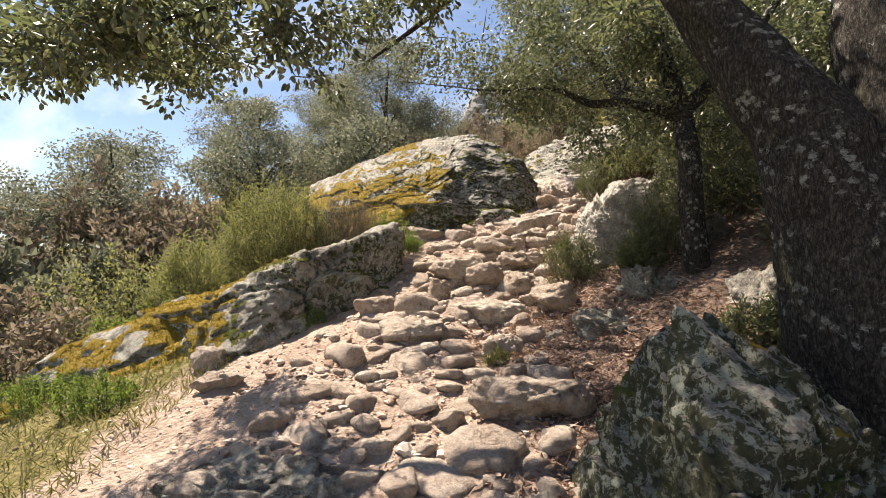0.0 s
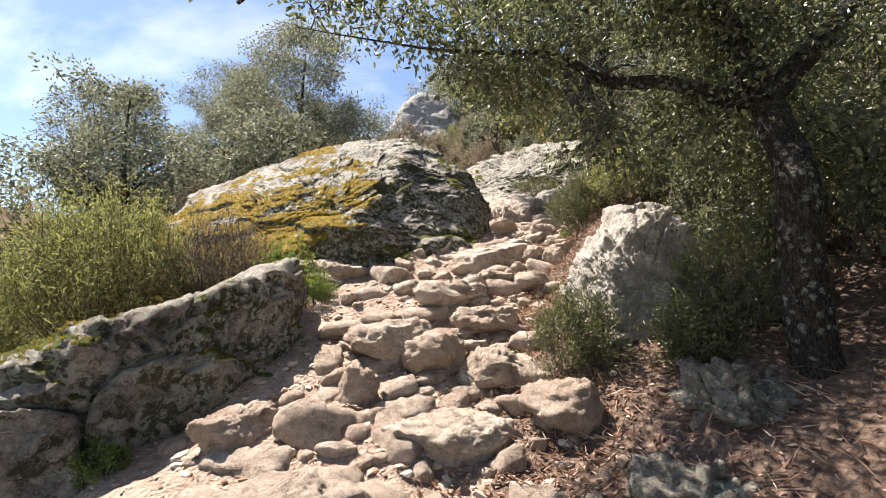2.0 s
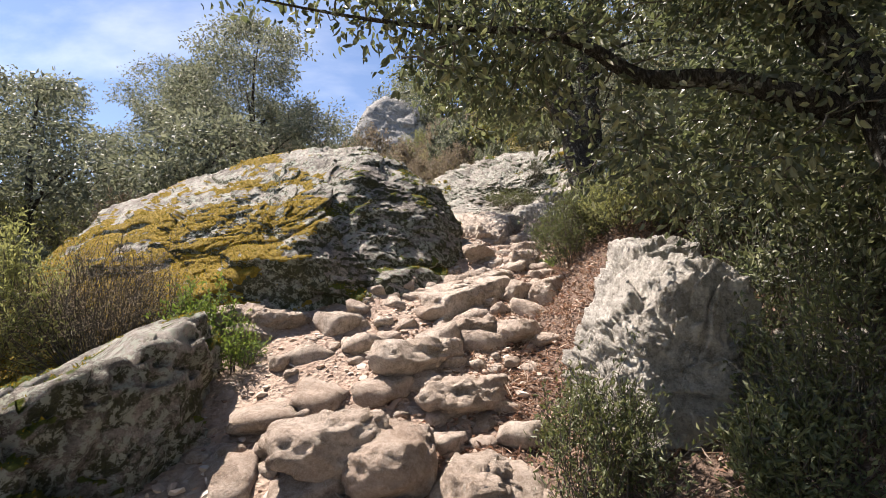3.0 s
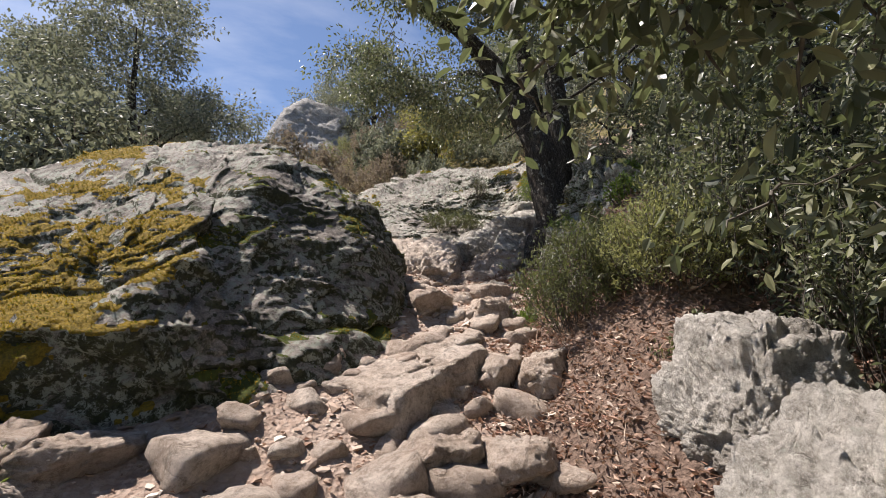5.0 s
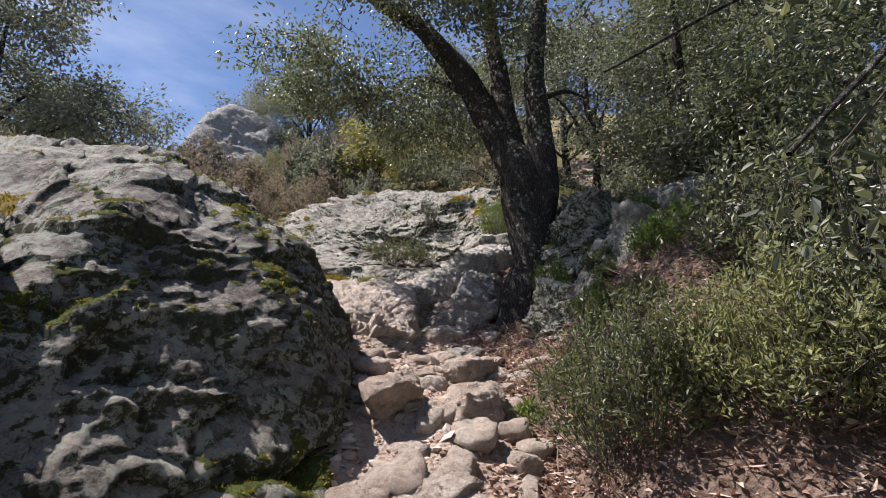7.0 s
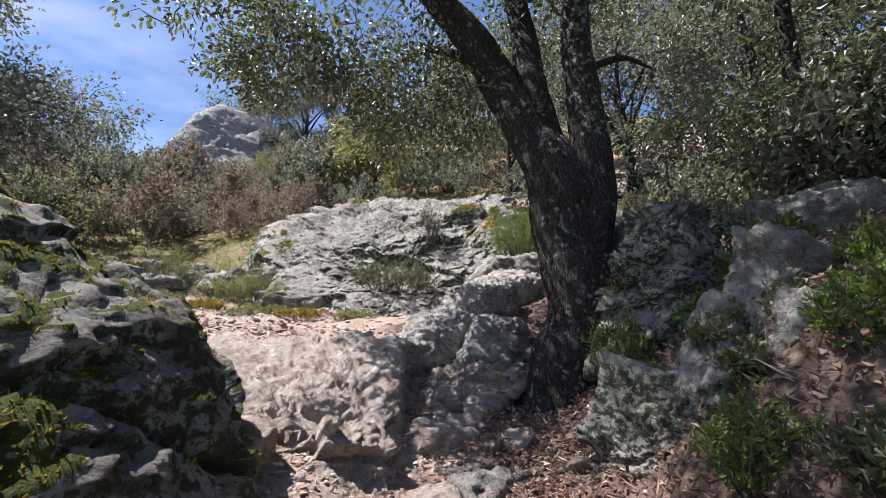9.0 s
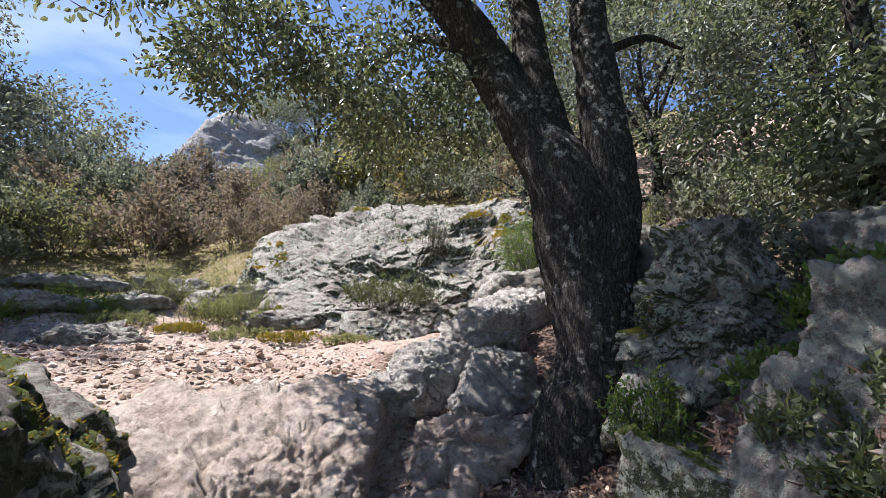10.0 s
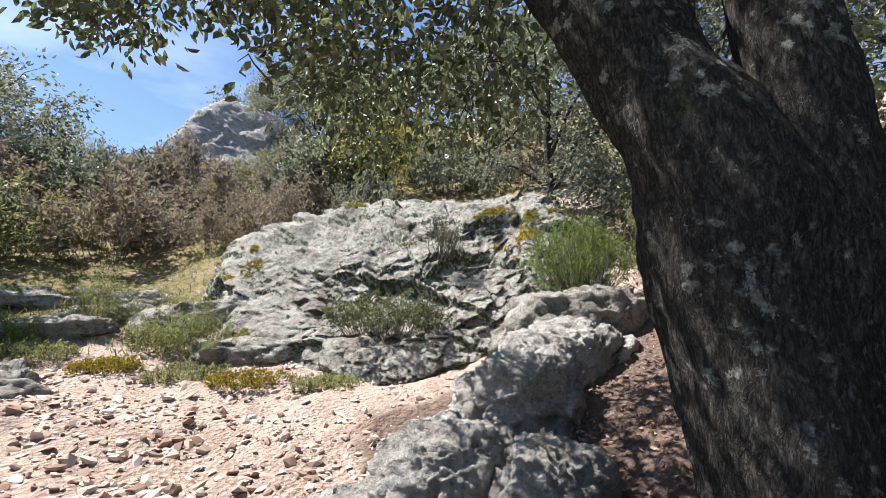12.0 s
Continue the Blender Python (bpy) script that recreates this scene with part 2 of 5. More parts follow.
# ---- shape helpers ----
def lattice(ix, iy, iz, seed):
    h = (ix.astype(np.uint64) * 374761393 + iy.astype(np.uint64) * 668265263 + iz.astype(np.uint64) * 2147483647 + seed * 1274126177) & 0xFFFFFFFF
    h = ((h ^ (h >> 13)) * 1274126177) & 0xFFFFFFFF
    h = ((h ^ (h >> 15)) * 2246822519) & 0xFFFFFFFF
    return ((h ^ (h >> 16)) & 0xFFFFFF).astype(np.float64) / 0x7FFFFF - 1.0


def vnoise(p, seed=0):
    """Smooth value noise in -1..1 at the places p (N x 3)."""
    p = p + 4096.0
    i = np.floor(p).astype(np.int64)
    f = p - i
    f = f * f * f * (f * (f * 6 - 15) + 10)
    out = 0
    for dx in (0, 1):
        wx = f[:, 0] if dx else 1 - f[:, 0]
        for dy in (0, 1):
            wy = f[:, 1] if dy else 1 - f[:, 1]
            for dz in (0, 1):
                wz = f[:, 2] if dz else 1 - f[:, 2]
                out = out + wx * wy * wz * lattice(i[:, 0] + dx, i[:, 1] + dy, i[:, 2] + dz, seed)
    return out


def fbm(p, octaves=5, seed=0, gain=0.5):
    out, a, s = 0, 1.0, 0
    for o in range(octaves):
        out = out + a * vnoise(p * (2.03 ** o) + o * 17.3, seed + o)
        s += a
        a *= gain
    return out / s


def ridged(p, octaves=4, seed=0):
    out, a, s = 0, 1.0, 0
    for o in range(octaves):
        out = out + a * (1 - np.abs(vnoise(p * (2.1 ** o) + o * 9.1, seed + o)) * 2)
        s += a
        a *= 0.5
    return out / s


def cells(p, seed=0):
    """Distance to the borders between scattered cells, and for each cell a random value and a random slope across it."""
    i = np.floor(p).astype(np.int64)
    f1, f2, tone, lean = np.full(len(p), 9.0), np.full(len(p), 9.0), np.zeros(len(p)), np.zeros(len(p))
    for dx in (-1, 0, 1):
        for dy in (-1, 0, 1):
            for dz in (-1, 0, 1):
                a, b, c = i[:, 0] + dx, i[:, 1] + dy, i[:, 2] + dz
                q = np.stack([a + 0.5 + 0.48 * lattice(a, b, c, seed + 1), b + 0.5 + 0.48 * lattice(a, b, c, seed + 2), c + 0.5 + 0.48 * lattice(a, b, c, seed + 3)], -1)
                d = np.sqrt(((q - p) ** 2).sum(1))
                nearer = d < f1
                f2 = np.where(nearer, f1, np.minimum(f2, d))
                tone = np.where(nearer, lattice(a, b, c, seed + 4), tone)
                r = p - q
                lean = np.where(nearer, r[:, 0] * lattice(a, b, c, seed + 5) + r[:, 1] * lattice(a, b, c, seed + 6) + r[:, 2] * lattice(a, b, c, seed + 7), lean)
                f1 = np.minimum(f1, d)
    return f2 - f1, tone, lean


def smooth(lo, hi, v):
    t = np.clip((v - lo) / (hi - lo), 0, 1)
    return t * t * (3 - 2 * t)


def mesh_data(name, verts, faces, mat, smooth_shade=True, attrs=None):
    """A mesh from arrays: faces is an (N x 3) or (N x 4) array of indices."""
    me = bpy.data.meshes.new(name)
    verts, faces = np.asarray(verts, dtype=np.float32), np.asarray(faces, dtype=np.int32)
    k = faces.shape[1]
    me.vertices.add(len(verts))
    me.vertices.foreach_set("co", verts.ravel())
    me.loops.add(faces.size)
    me.loops.foreach_set("vertex_index", faces.ravel())
    me.polygons.add(len(faces))
    me.polygons.foreach_set("loop_start", np.arange(0, faces.size, k, dtype=np.int32))
    me.polygons.foreach_set("use_smooth", np.full(len(faces), smooth_shade))
    for key, values in (attrs or {}).items():
        me.attributes.new(key, "FLOAT", "POINT").data.foreach_set("value", np.asarray(values, dtype=np.float32))
    me.materials.append(mat)
    me.update(calc_edges=True)
    me.validate()
    return me


def part(name, data, parent, label=""):
    ob = new(name, data)
    ob.parent = parent
    return tagged(ob, label)


def thing(name, place, label, category, group="", kind=""):
    ob = new(name)
    ob.location = place
    ob.empty_display_size = 0.1
    return tagged(ob, label, category, group, kind)


BALLS = {}


def ball(level):
    if level not in BALLS:
        bm = bmesh.new()
        bmesh.ops.create_icosphere(bm, subdivisions=level, radius=1.0)
        v = np.array([w.co[:] for w in bm.verts])
        f = np.array([[w.index for w in g.verts] for g in bm.faces])
        bm.free()
        BALLS[level] = (v / np.linalg.norm(v, axis=1)[:, None], f)
    return BALLS[level]


# ---- the lie of the land ----
ALONG = [-30, -8, -3, 0, 2.8, 4.2, 5.1, 5.6, 6.5, 7.2, 7.8, 8.6, 9.5, 10.2, 11, 12, 13.2, 14.2, 16.7, 20, 26, 32, 45, 90]
MIDDLE = [0, 0, 0, 0, -.1, -.1, .1, .4, .8, 1.2, 1.75, 2.15, 2.5, 2.7, 2.8, 2.6, 2.0, 1.5, .6, .5, 1.5, 2, 2, 2]
LEVEL = [-8, -2.1, -.9, -.1, .58, .98, 1.3, 1.52, 1.93, 2.33, 2.63, 2.95, 3.25, 3.55, 3.82, 3.97, 4.1, 4.4, 5.0, 6.2, 9.6, 11.6, 12, 4]


def eased(y, table):
    return sum(np.interp(y + o, ALONG, table) for o in (-.4, -.2, 0, .2, .4)) / 5


def land(x, y):
    """Height of the hillside: the path climbs along +y, the bank rises to +x, the slope falls to -x."""
    x, y = np.asarray(x, dtype=float), np.asarray(y, dtype=float)
    d = x - eased(y, MIDDLE)
    soft = lambda v: np.where(v > 6, v, np.log1p(np.exp(np.clip(v, -40, 6) * 5)) / 5)
    z = eased(y, LEVEL)
    up = 0.46 * soft(d - 0.95)
    z = z + np.where(up > 6, 6 + (up - 6) / (1 + (up - 6) / 14), up)
    z = z - 0.5 * np.exp(-((y - 13.0) / 1.3) ** 2) * smooth(0.9, 2.4, d) * (1 - smooth(5, 8, d))
    z = z + 0.95 * np.exp(-((y - 7.7) / 1.5) ** 2) * smooth(0.75, 2.1, d)
    early = 1 - smooth(8.5, 11.5, y)
    fall = early * (0.16 * soft(-d - 0.7) + 0.28 * soft(-d - 3.0)) + (1 - early) * (0.03 * soft(-d - 0.7) + 0.30 * soft(-d - 4.2))
    return z - np.where(fall > 10, 10 + (fall - 10) / (1 + (fall - 10) / 12), fall)


def ground_height(x, y):
    x, y = np.asarray(x, dtype=float), np.asarray(y, dtype=float)
    p = np.stack([x, y, np.zeros_like(x)], -1).reshape(-1, 3)
    near = np.exp(-(((p[:, 0] - 1) / 14) ** 2 + ((p[:, 1] - 7) / 18) ** 2))
    bumps = 0.05 * fbm(p * 1.9, 5, 3) + near * (0.055 * ridged(p * 2.7, 4, 11) - 0.03)
    far = 0.5 * fbm(p * 0.11, 4, 21) * (1 - near)
    return land(x, y) + (bumps + far).reshape(x.shape)


def on_ground(x, y, sink=0.0):
    return float(ground_height(np.array([x]), np.array([y]))[0]) - sink


def axis(lo, hi, step, reach):
    inner = np.arange(lo, hi, step)
    out = step * np.cumsum(1.11 ** np.arange(1, 90))
    out = out[out < reach]
    return np.concatenate([(lo - out)[::-1], inner, hi + out])


gx, gy = axis(-3.4, 5.6, 0.06, 900), axis(0.6, 14.6, 0.06, 900)
GX, GY = np.meshgrid(gx, gy, indexing="ij")
GZ = ground_height(GX, GY)
idx = np.arange(GX.size).reshape(GX.shape)
gfaces = np.stack([idx[:-1, :-1], idx[1:, :-1], idx[1:, 1:], idx[:-1, 1:]], -1).reshape(-1, 4)
gd = GX - eased(GY, MIDDLE)
litter = smooth(0.35, 1.0, gd) * (1 - smooth(11, 12.5, GY))
grass = np.maximum(smooth(1.6, 2.8, -gd), 0.62 * smooth(13.4, 15.5, GY)) * (1 - 0.6 * litter)
ground = tagged(new("ground", mesh_data("ground", np.stack([GX, GY, GZ], -1).reshape(-1, 3), gfaces, soil_mat, True,
                                        {"litter": litter.ravel(), "grass": grass.ravel()})),
                "reddish stony soil of a steep mountain footpath with leaf litter", "ground", kind="structure")


# ---- rocks ----
def unit_up(rng):
    v = np.array([rng.normal() * 0.12, rng.normal() * 0.12, 1.0])
    return v / np.linalg.norm(v)


def rock_shape(centre, half, planes=(), seed=0, level=5, sharp=10, rough=0.10, turn=0.0, moss=None, count=13, moss_shade_share=0.3, moss_shade_from=0.45, moss_shade_to=0.05):
    """Verts, faces and attributes of a rock round centre: cut by planes (normal, point) or, with none, by random ones."""
    dirs, faces = ball(level)
    rng = np.random.default_rng(seed)
    half = np.asarray(half, dtype=float)
    c = np.asarray(centre, dtype=float)
    if planes:
        acc = 0
        for n, q in planes:
            n = np.asarray(n, dtype=float)
            n = n / np.linalg.norm(n)
            acc = acc + (np.maximum(dirs @ n, 0) / max(n @ (np.asarray(q) - c), 0.05)) ** sharp
        p = dirs * (acc ** (-1 / sharp))[:, None]
    else:
        n = rng.normal(size=(count, 3))
        n /= np.linalg.norm(n, axis=1)[:, None]
        dist = rng.uniform(0.70, 1.0, count)
        n[0], dist[0] = unit_up(rng), 0.72
        acc = ((np.maximum(dirs @ n.T, 0) / dist) ** sharp).sum(1) + 0.35 ** sharp
        p = dirs * np.minimum(acc ** (-1 / sharp), 1.25)[:, None] * half
        ca, sa = math.cos(turn), math.sin(turn)
        p = p @ np.array([[ca, sa, 0], [-sa, ca, 0], [0, 0, 1]])
    size = float(np.mean(half))
    w = p + c
    f = 1.0 / max(size, 0.05)
    push = rough * size * (0.6 * fbm(w * f * 1.1, 5, seed, 0.6) + 0.22 * ridged(w * f * 2.2, 4, seed + 5) - 0.1 + 0.24 * fbm(w * f * 9.0, 4, seed + 9, 0.65))
    warp = w * np.array([1, 1, 1.25]) * f + 0.22 * np.stack([fbm(w * f * 1.7, 3, seed + a) for a in (61, 62, 63)], -1)
    for scale, block, crack in ((1.3, 0.8, 0.5), (3.2, 0.38, 0.26), (7.5, 0.19, 0.13), (17.0, 0.09, 0.05))[:4 if level > 5 else 3]:
        edge, tone, lean = cells(warp * scale + 500, seed + int(scale * 10))
        push = push + rough * size * (block * (0.55 * tone + 1.3 * lean) * smooth(0, 0.05, edge) - crack * (1 - smooth(0, 0.06, edge)) * smooth(-0.5, 0.4, tone))
    p = p + dirs * push[:, None]
    # normals from the shape, for moss on what faces up
    a, b, e = p[faces[:, 0]], p[faces[:, 1]], p[faces[:, 2]]
    fn = np.cross(b - a, e - a)
    vn = np.zeros_like(p)
    for i in range(3):
        np.add.at(vn, faces[:, i], fn)
    vn /= np.linalg.norm(vn, axis=1)[:, None] + 1e-9
    m = g = np.zeros(len(p))
    if moss:
        m, g = moss(p + c, vn)
        p = p + vn * (m * (0.006 + 0.014 * (fbm((p + c) * 11, 3, seed + 31) + 0.4)))[:, None]
    # steep faces get a darkening weight, for dark moss and painted-in shade
    moss_shade = smooth(moss_shade_from, moss_shade_to, vn[:, 2]) if moss else np.zeros(len(p))
    return p, faces, vn, m, g, moss_shade * moss_shade_share


def tufts(p, faces, vn, m, g, seed, number, size):
    """Small leafy shoots of moss where m is high."""
    rng = np.random.default_rng(seed)
    good = faces[m[faces].mean(1) > 0.45]
    if not len(good):
        return None
    area = np.linalg.norm(np.cross(p[good[:, 1]] - p[good[:, 0]], p[good[:, 2]] - p[good[:, 0]]), axis=1)
    pick = good[rng.choice(len(good), number, p=area / area.sum())]
    bc = rng.dirichlet((1, 1, 1), number)
    at = (p[pick] * bc[:, :, None]).sum(1)
    nn = vn[pick[:, 0]]
    tilt = nn + rng.normal(scale=0.5, size=(number, 3))
    tilt /= np.linalg.norm(tilt, axis=1)[:, None]
    side = np.cross(tilt, rng.normal(size=(number, 3)))
    side /= np.linalg.norm(side, axis=1)[:, None]
    s = size * rng.uniform(0.5, 1.3, number)[:, None]
    v = np.stack([at - side * s * 0.35 - nn * 0.004, at + side * s * 0.35 - nn * 0.004, at + tilt * s], 1)
    return v.reshape(-1, 3), np.arange(number * 3).reshape(-1, 3)


def rock(name, centre, half, label, category="rock", mat=None, moss=None, shoots=0, shoot_size=0.02, group="", **kw):
    p, f, vn, m, g, moss_shade = rock_shape(centre, half, moss=moss, **kw)
    ob = new(name, mesh_data(name, p, f, mat or rock_grey, True, {"moss": m, "gold": g, "moss_shade": moss_shade}))
    ob.location = centre
    tagged(ob, label, category, group)
    if shoots:
        made = tufts(p, f, vn, m, g, kw.get("seed", 0) + 70, shoots, shoot_size)
        if made:
            part("moss", mesh_data("moss", made[0], made[1], moss_mat, False), ob, "ochre and green cushion moss")
    return ob


def moss_big(w, n):
    """The great boulder: ochre cushions on the slope to -x, green along the ledges of the crown and the shaded side."""
    blot = 0.45 * fbm(w * 1.1, 3, 41) + 0.75 * fbm(w * np.array([2.6, 2.6, 3.6]), 5, 44, 0.6) + 0.35 * fbm(w * 11, 3, 45)
    left = smooth(0.7, -0.7, w[:, 0])
    low = smooth(3.75, 3.25, w[:, 2])
    m = smooth(0.02, 0.13, blot + 0.15 * left + 0.36 * left * low - 0.30 + 0.55 * (n[:, 2] - 0.5)) * smooth(0.0, 0.3, n[:, 2])
    return m, smooth(-0.25, 0.35, left * 1.2 - 0.45 + 0.5 * fbm(w * 2.5, 3, 55))


def moss_ledge(w, n):
    blot = 0.55 * fbm(w * 1.5, 3, 43) + 0.6 * fbm(w * 3.9, 4, 46) + 0.3 * fbm(w * 13, 3, 48)
    left = smooth(-1.5, -2.6, w[:, 0])
    m = smooth(0.05, 0.25, blot + 0.26 * left + 0.03 + 0.4 * (n[:, 2] - 0.65)) * smooth(0.25, 0.55, n[:, 2])
    return m, smooth(-0.2, 0.4, left - 0.35 + 0.5 * fbm(w * 2.1, 3, 57))


def moss_some(w, n):
    blot = fbm(w * 2.3, 4, 47)
    return 0.8 * smooth(0.30, 0.44, blot + 0.3 * (n[:, 2] - 0.7)) * smooth(0.3, 0.6, n[:, 2]), smooth(0.1, 0.6, fbm(w * 1.4, 3, 59))


# steep right and front faces: dark moss plus shade put into the colour
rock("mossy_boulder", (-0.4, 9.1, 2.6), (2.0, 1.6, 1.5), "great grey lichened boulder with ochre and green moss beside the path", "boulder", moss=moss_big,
     shoots=60000, shoot_size=0.016, seed=5, level=8, sharp=44, rough=0.075, moss_shade_share=0.7, moss_shade_from=0.78, moss_shade_to=0.35, planes=[
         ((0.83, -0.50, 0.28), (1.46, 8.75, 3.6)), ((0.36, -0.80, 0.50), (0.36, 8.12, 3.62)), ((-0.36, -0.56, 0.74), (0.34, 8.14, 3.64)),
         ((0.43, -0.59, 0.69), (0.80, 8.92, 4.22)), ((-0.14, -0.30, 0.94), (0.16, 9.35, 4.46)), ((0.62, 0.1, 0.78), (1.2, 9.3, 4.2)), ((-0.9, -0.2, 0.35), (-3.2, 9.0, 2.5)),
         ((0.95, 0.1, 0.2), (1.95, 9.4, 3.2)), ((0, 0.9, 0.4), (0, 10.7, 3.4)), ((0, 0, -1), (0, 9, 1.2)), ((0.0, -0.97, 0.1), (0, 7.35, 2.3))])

# the ledge's front face carries painted shade along with dark moss
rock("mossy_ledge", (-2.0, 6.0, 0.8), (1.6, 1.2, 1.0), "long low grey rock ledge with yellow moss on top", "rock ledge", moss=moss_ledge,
     shoots=40000, shoot_size=0.016, seed=8, level=7, sharp=26, rough=0.11, moss_shade_share=0.6, moss_shade_from=0.6, moss_shade_to=0.1, planes=[
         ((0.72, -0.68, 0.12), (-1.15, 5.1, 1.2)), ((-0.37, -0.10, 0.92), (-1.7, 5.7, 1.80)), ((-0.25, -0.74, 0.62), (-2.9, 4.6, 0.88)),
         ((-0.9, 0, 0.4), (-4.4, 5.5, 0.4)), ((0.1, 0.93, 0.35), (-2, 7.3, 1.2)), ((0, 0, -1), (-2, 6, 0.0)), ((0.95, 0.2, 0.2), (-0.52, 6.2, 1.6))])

rock("pale_boulder", (2.46, 6.0, 2.25), (0.36, 0.34, 0.45), "rugged pale limestone boulder at the edge of the path", "boulder", mat=rock_white, seed=12, level=7, rough=0.15, sharp=20, planes=[
    ((-0.97, -0.1, 0.15), (2.22, 6.05, 2.5)), ((-0.1, -0.1, 0.98), (2.3, 5.95, 2.80)), ((-0.2, -0.95, 0.15), (2.2, 5.76, 2.3)), ((0.95, 0, 0.2), (2.72, 6.0, 2.5)), ((-0.1, 0.95, 0.2), (2.3, 6.3, 2.5)), ((0, 0, -1), (2.3, 6, 1.5))])
rock("pale_boulder", (2.05, 5.32, 1.9), (0.34, 0.34, 0.5), "pale limestone boulder leaning over the path", "boulder", mat=rock_white, seed=17, level=7, rough=0.15, sharp=20, planes=[
    ((-0.78, -0.1, 0.62), (1.84, 5.5, 2.46)), ((0.2, -0.1, 0.97), (2.12, 5.45, 2.60)), ((-0.25, -0.95, 0.15), (1.95, 5.0, 2.0)), ((0.93, -0.2, 0.3), (2.36, 5.3, 2.3)), ((0, 0.97, 0.2), (2.1, 5.66, 2.4)), ((-0.97, -0.1, 0.05), (1.66, 5.3, 1.9)), ((0, 0, -1), (2.1, 5.3, 1.2))])
# strong darkening: dark moss, and the oak's shade put into the colour
rock("foreground_rock", (1.2, 1.8, 0.5), (0.5, 0.6, 0.8), "tall weathered grey rock with a fluted face below the oak", "rock", moss=moss_some, moss_shade_share=1.0, moss_shade_from=0.95, moss_shade_to=0.4, seed=21, level=7, rough=0.11, sharp=16, planes=[
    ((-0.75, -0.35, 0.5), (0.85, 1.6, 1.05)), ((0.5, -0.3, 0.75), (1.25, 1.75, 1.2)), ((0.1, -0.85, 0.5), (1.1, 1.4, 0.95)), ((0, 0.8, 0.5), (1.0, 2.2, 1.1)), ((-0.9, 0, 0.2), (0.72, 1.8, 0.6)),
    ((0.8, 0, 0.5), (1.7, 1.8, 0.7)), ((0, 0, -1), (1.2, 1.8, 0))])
rock("foreground_rock", (-0.95, 2.45, 0.36), (0.48, 0.3, 0.27), "rounded dark grey rock sunk in the path", "rock", seed=23, level=6, rough=0.2)
rock("bank_rock", (1.95, 4.35, 1.3), (0.42, 0.3, 0.4), "dark angular rock on the leafy bank", "rock", seed=25, rough=0.24, level=6)
rock("bank_rock", (1.5, 4.0, 1.08), (0.34, 0.24, 0.22), "flat dark rock among fallen leaves", "rock", seed=26, rough=0.24)
rock("bank_rock", (2.5, 3.5, 1.35), (0.4, 0.35, 0.3), "shaded rock under the oak", "rock", seed=27, rough=0.24)
rock("bank_rock", (1.75, 3.2, 0.85), (0.25, 0.2, 0.2), "half-buried rock in the shaded litter", "rock", seed=28, rough=0.24)
rock("bank_rock", (2.6, 4.9, 1.95), (0.35, 0.3, 0.35), "dark rock in the shade of the bank", "rock", seed=29, rough=0.24)

# upright and bank boulders: shade of the bank painted into their steep sides
rock("upright_boulder", (4.24, 8.84, 4.25), (0.4, 0.34, 0.46), "squarish grey boulder lodged beside the oak trunk", "boulder", moss=moss_some, moss_shade_share=0.6, moss_shade_from=0.7, moss_shade_to=0.1, seed=31, level=7, sharp=30, rough=0.13, planes=[
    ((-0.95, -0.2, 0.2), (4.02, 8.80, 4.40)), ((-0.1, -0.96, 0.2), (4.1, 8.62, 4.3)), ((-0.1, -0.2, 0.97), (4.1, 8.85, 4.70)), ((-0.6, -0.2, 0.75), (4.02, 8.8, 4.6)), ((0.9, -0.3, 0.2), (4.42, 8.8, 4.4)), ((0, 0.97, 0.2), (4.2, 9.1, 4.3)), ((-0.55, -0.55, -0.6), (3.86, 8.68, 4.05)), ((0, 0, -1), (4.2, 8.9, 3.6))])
rock("upright_boulder", (3.7, 8.52, 3.2), (0.4, 0.36, 0.6), "tall pale rock face below the oak", "boulder", moss=moss_some, moss_shade_share=0.65, moss_shade_from=0.7, moss_shade_to=0.1, seed=33, level=7, sharp=26, rough=0.13, planes=[
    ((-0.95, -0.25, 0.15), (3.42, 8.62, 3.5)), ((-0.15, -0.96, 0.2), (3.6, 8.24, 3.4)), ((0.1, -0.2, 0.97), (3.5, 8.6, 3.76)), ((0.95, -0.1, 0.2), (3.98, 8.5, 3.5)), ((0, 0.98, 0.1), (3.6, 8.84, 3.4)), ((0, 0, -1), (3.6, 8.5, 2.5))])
rock("bank_boulder", (4.25, 8.2, 4.08), (0.62, 0.3, 0.34), "long grey slab leaning on the bank", "boulder", seed=35, level=6, sharp=18, rough=0.12, planes=[
    ((-0.45, -0.85, 0.25), (3.95, 7.98, 4.2)), ((0.32, -0.15, 0.93), (4.0, 8.15, 4.33)), ((-0.97, -0.2, 0.1), (3.84, 8.1, 4.2)), ((0, 0.97, 0.2), (4.3, 8.36, 4.1)), ((0.9, -0.4, 0), (4.95, 8.0, 4.1)), ((-0.2, -0.2, -0.9), (4.1, 8.1, 3.9))])
rock("bank_boulder", (3.95, 7.85, 3.65), (0.42, 0.4, 0.5), "grey boulder half buried in the bank", "boulder", seed=36, level=6, sharp=16, rough=0.13, moss=moss_some, moss_shade_share=0.4)
rock("bank_boulder", (3.82, 8.28, 3.78), (0.3, 0.26, 0.42), "grey rock wedged between boulders of the bank", "boulder", seed=39, level=6, sharp=16, rough=0.14, moss=moss_some, moss_shade_share=0.4)
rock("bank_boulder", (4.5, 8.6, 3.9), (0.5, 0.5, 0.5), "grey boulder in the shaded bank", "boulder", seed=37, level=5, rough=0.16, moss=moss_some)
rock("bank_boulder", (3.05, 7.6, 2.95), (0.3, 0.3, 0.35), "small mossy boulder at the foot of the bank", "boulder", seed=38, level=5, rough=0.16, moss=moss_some)

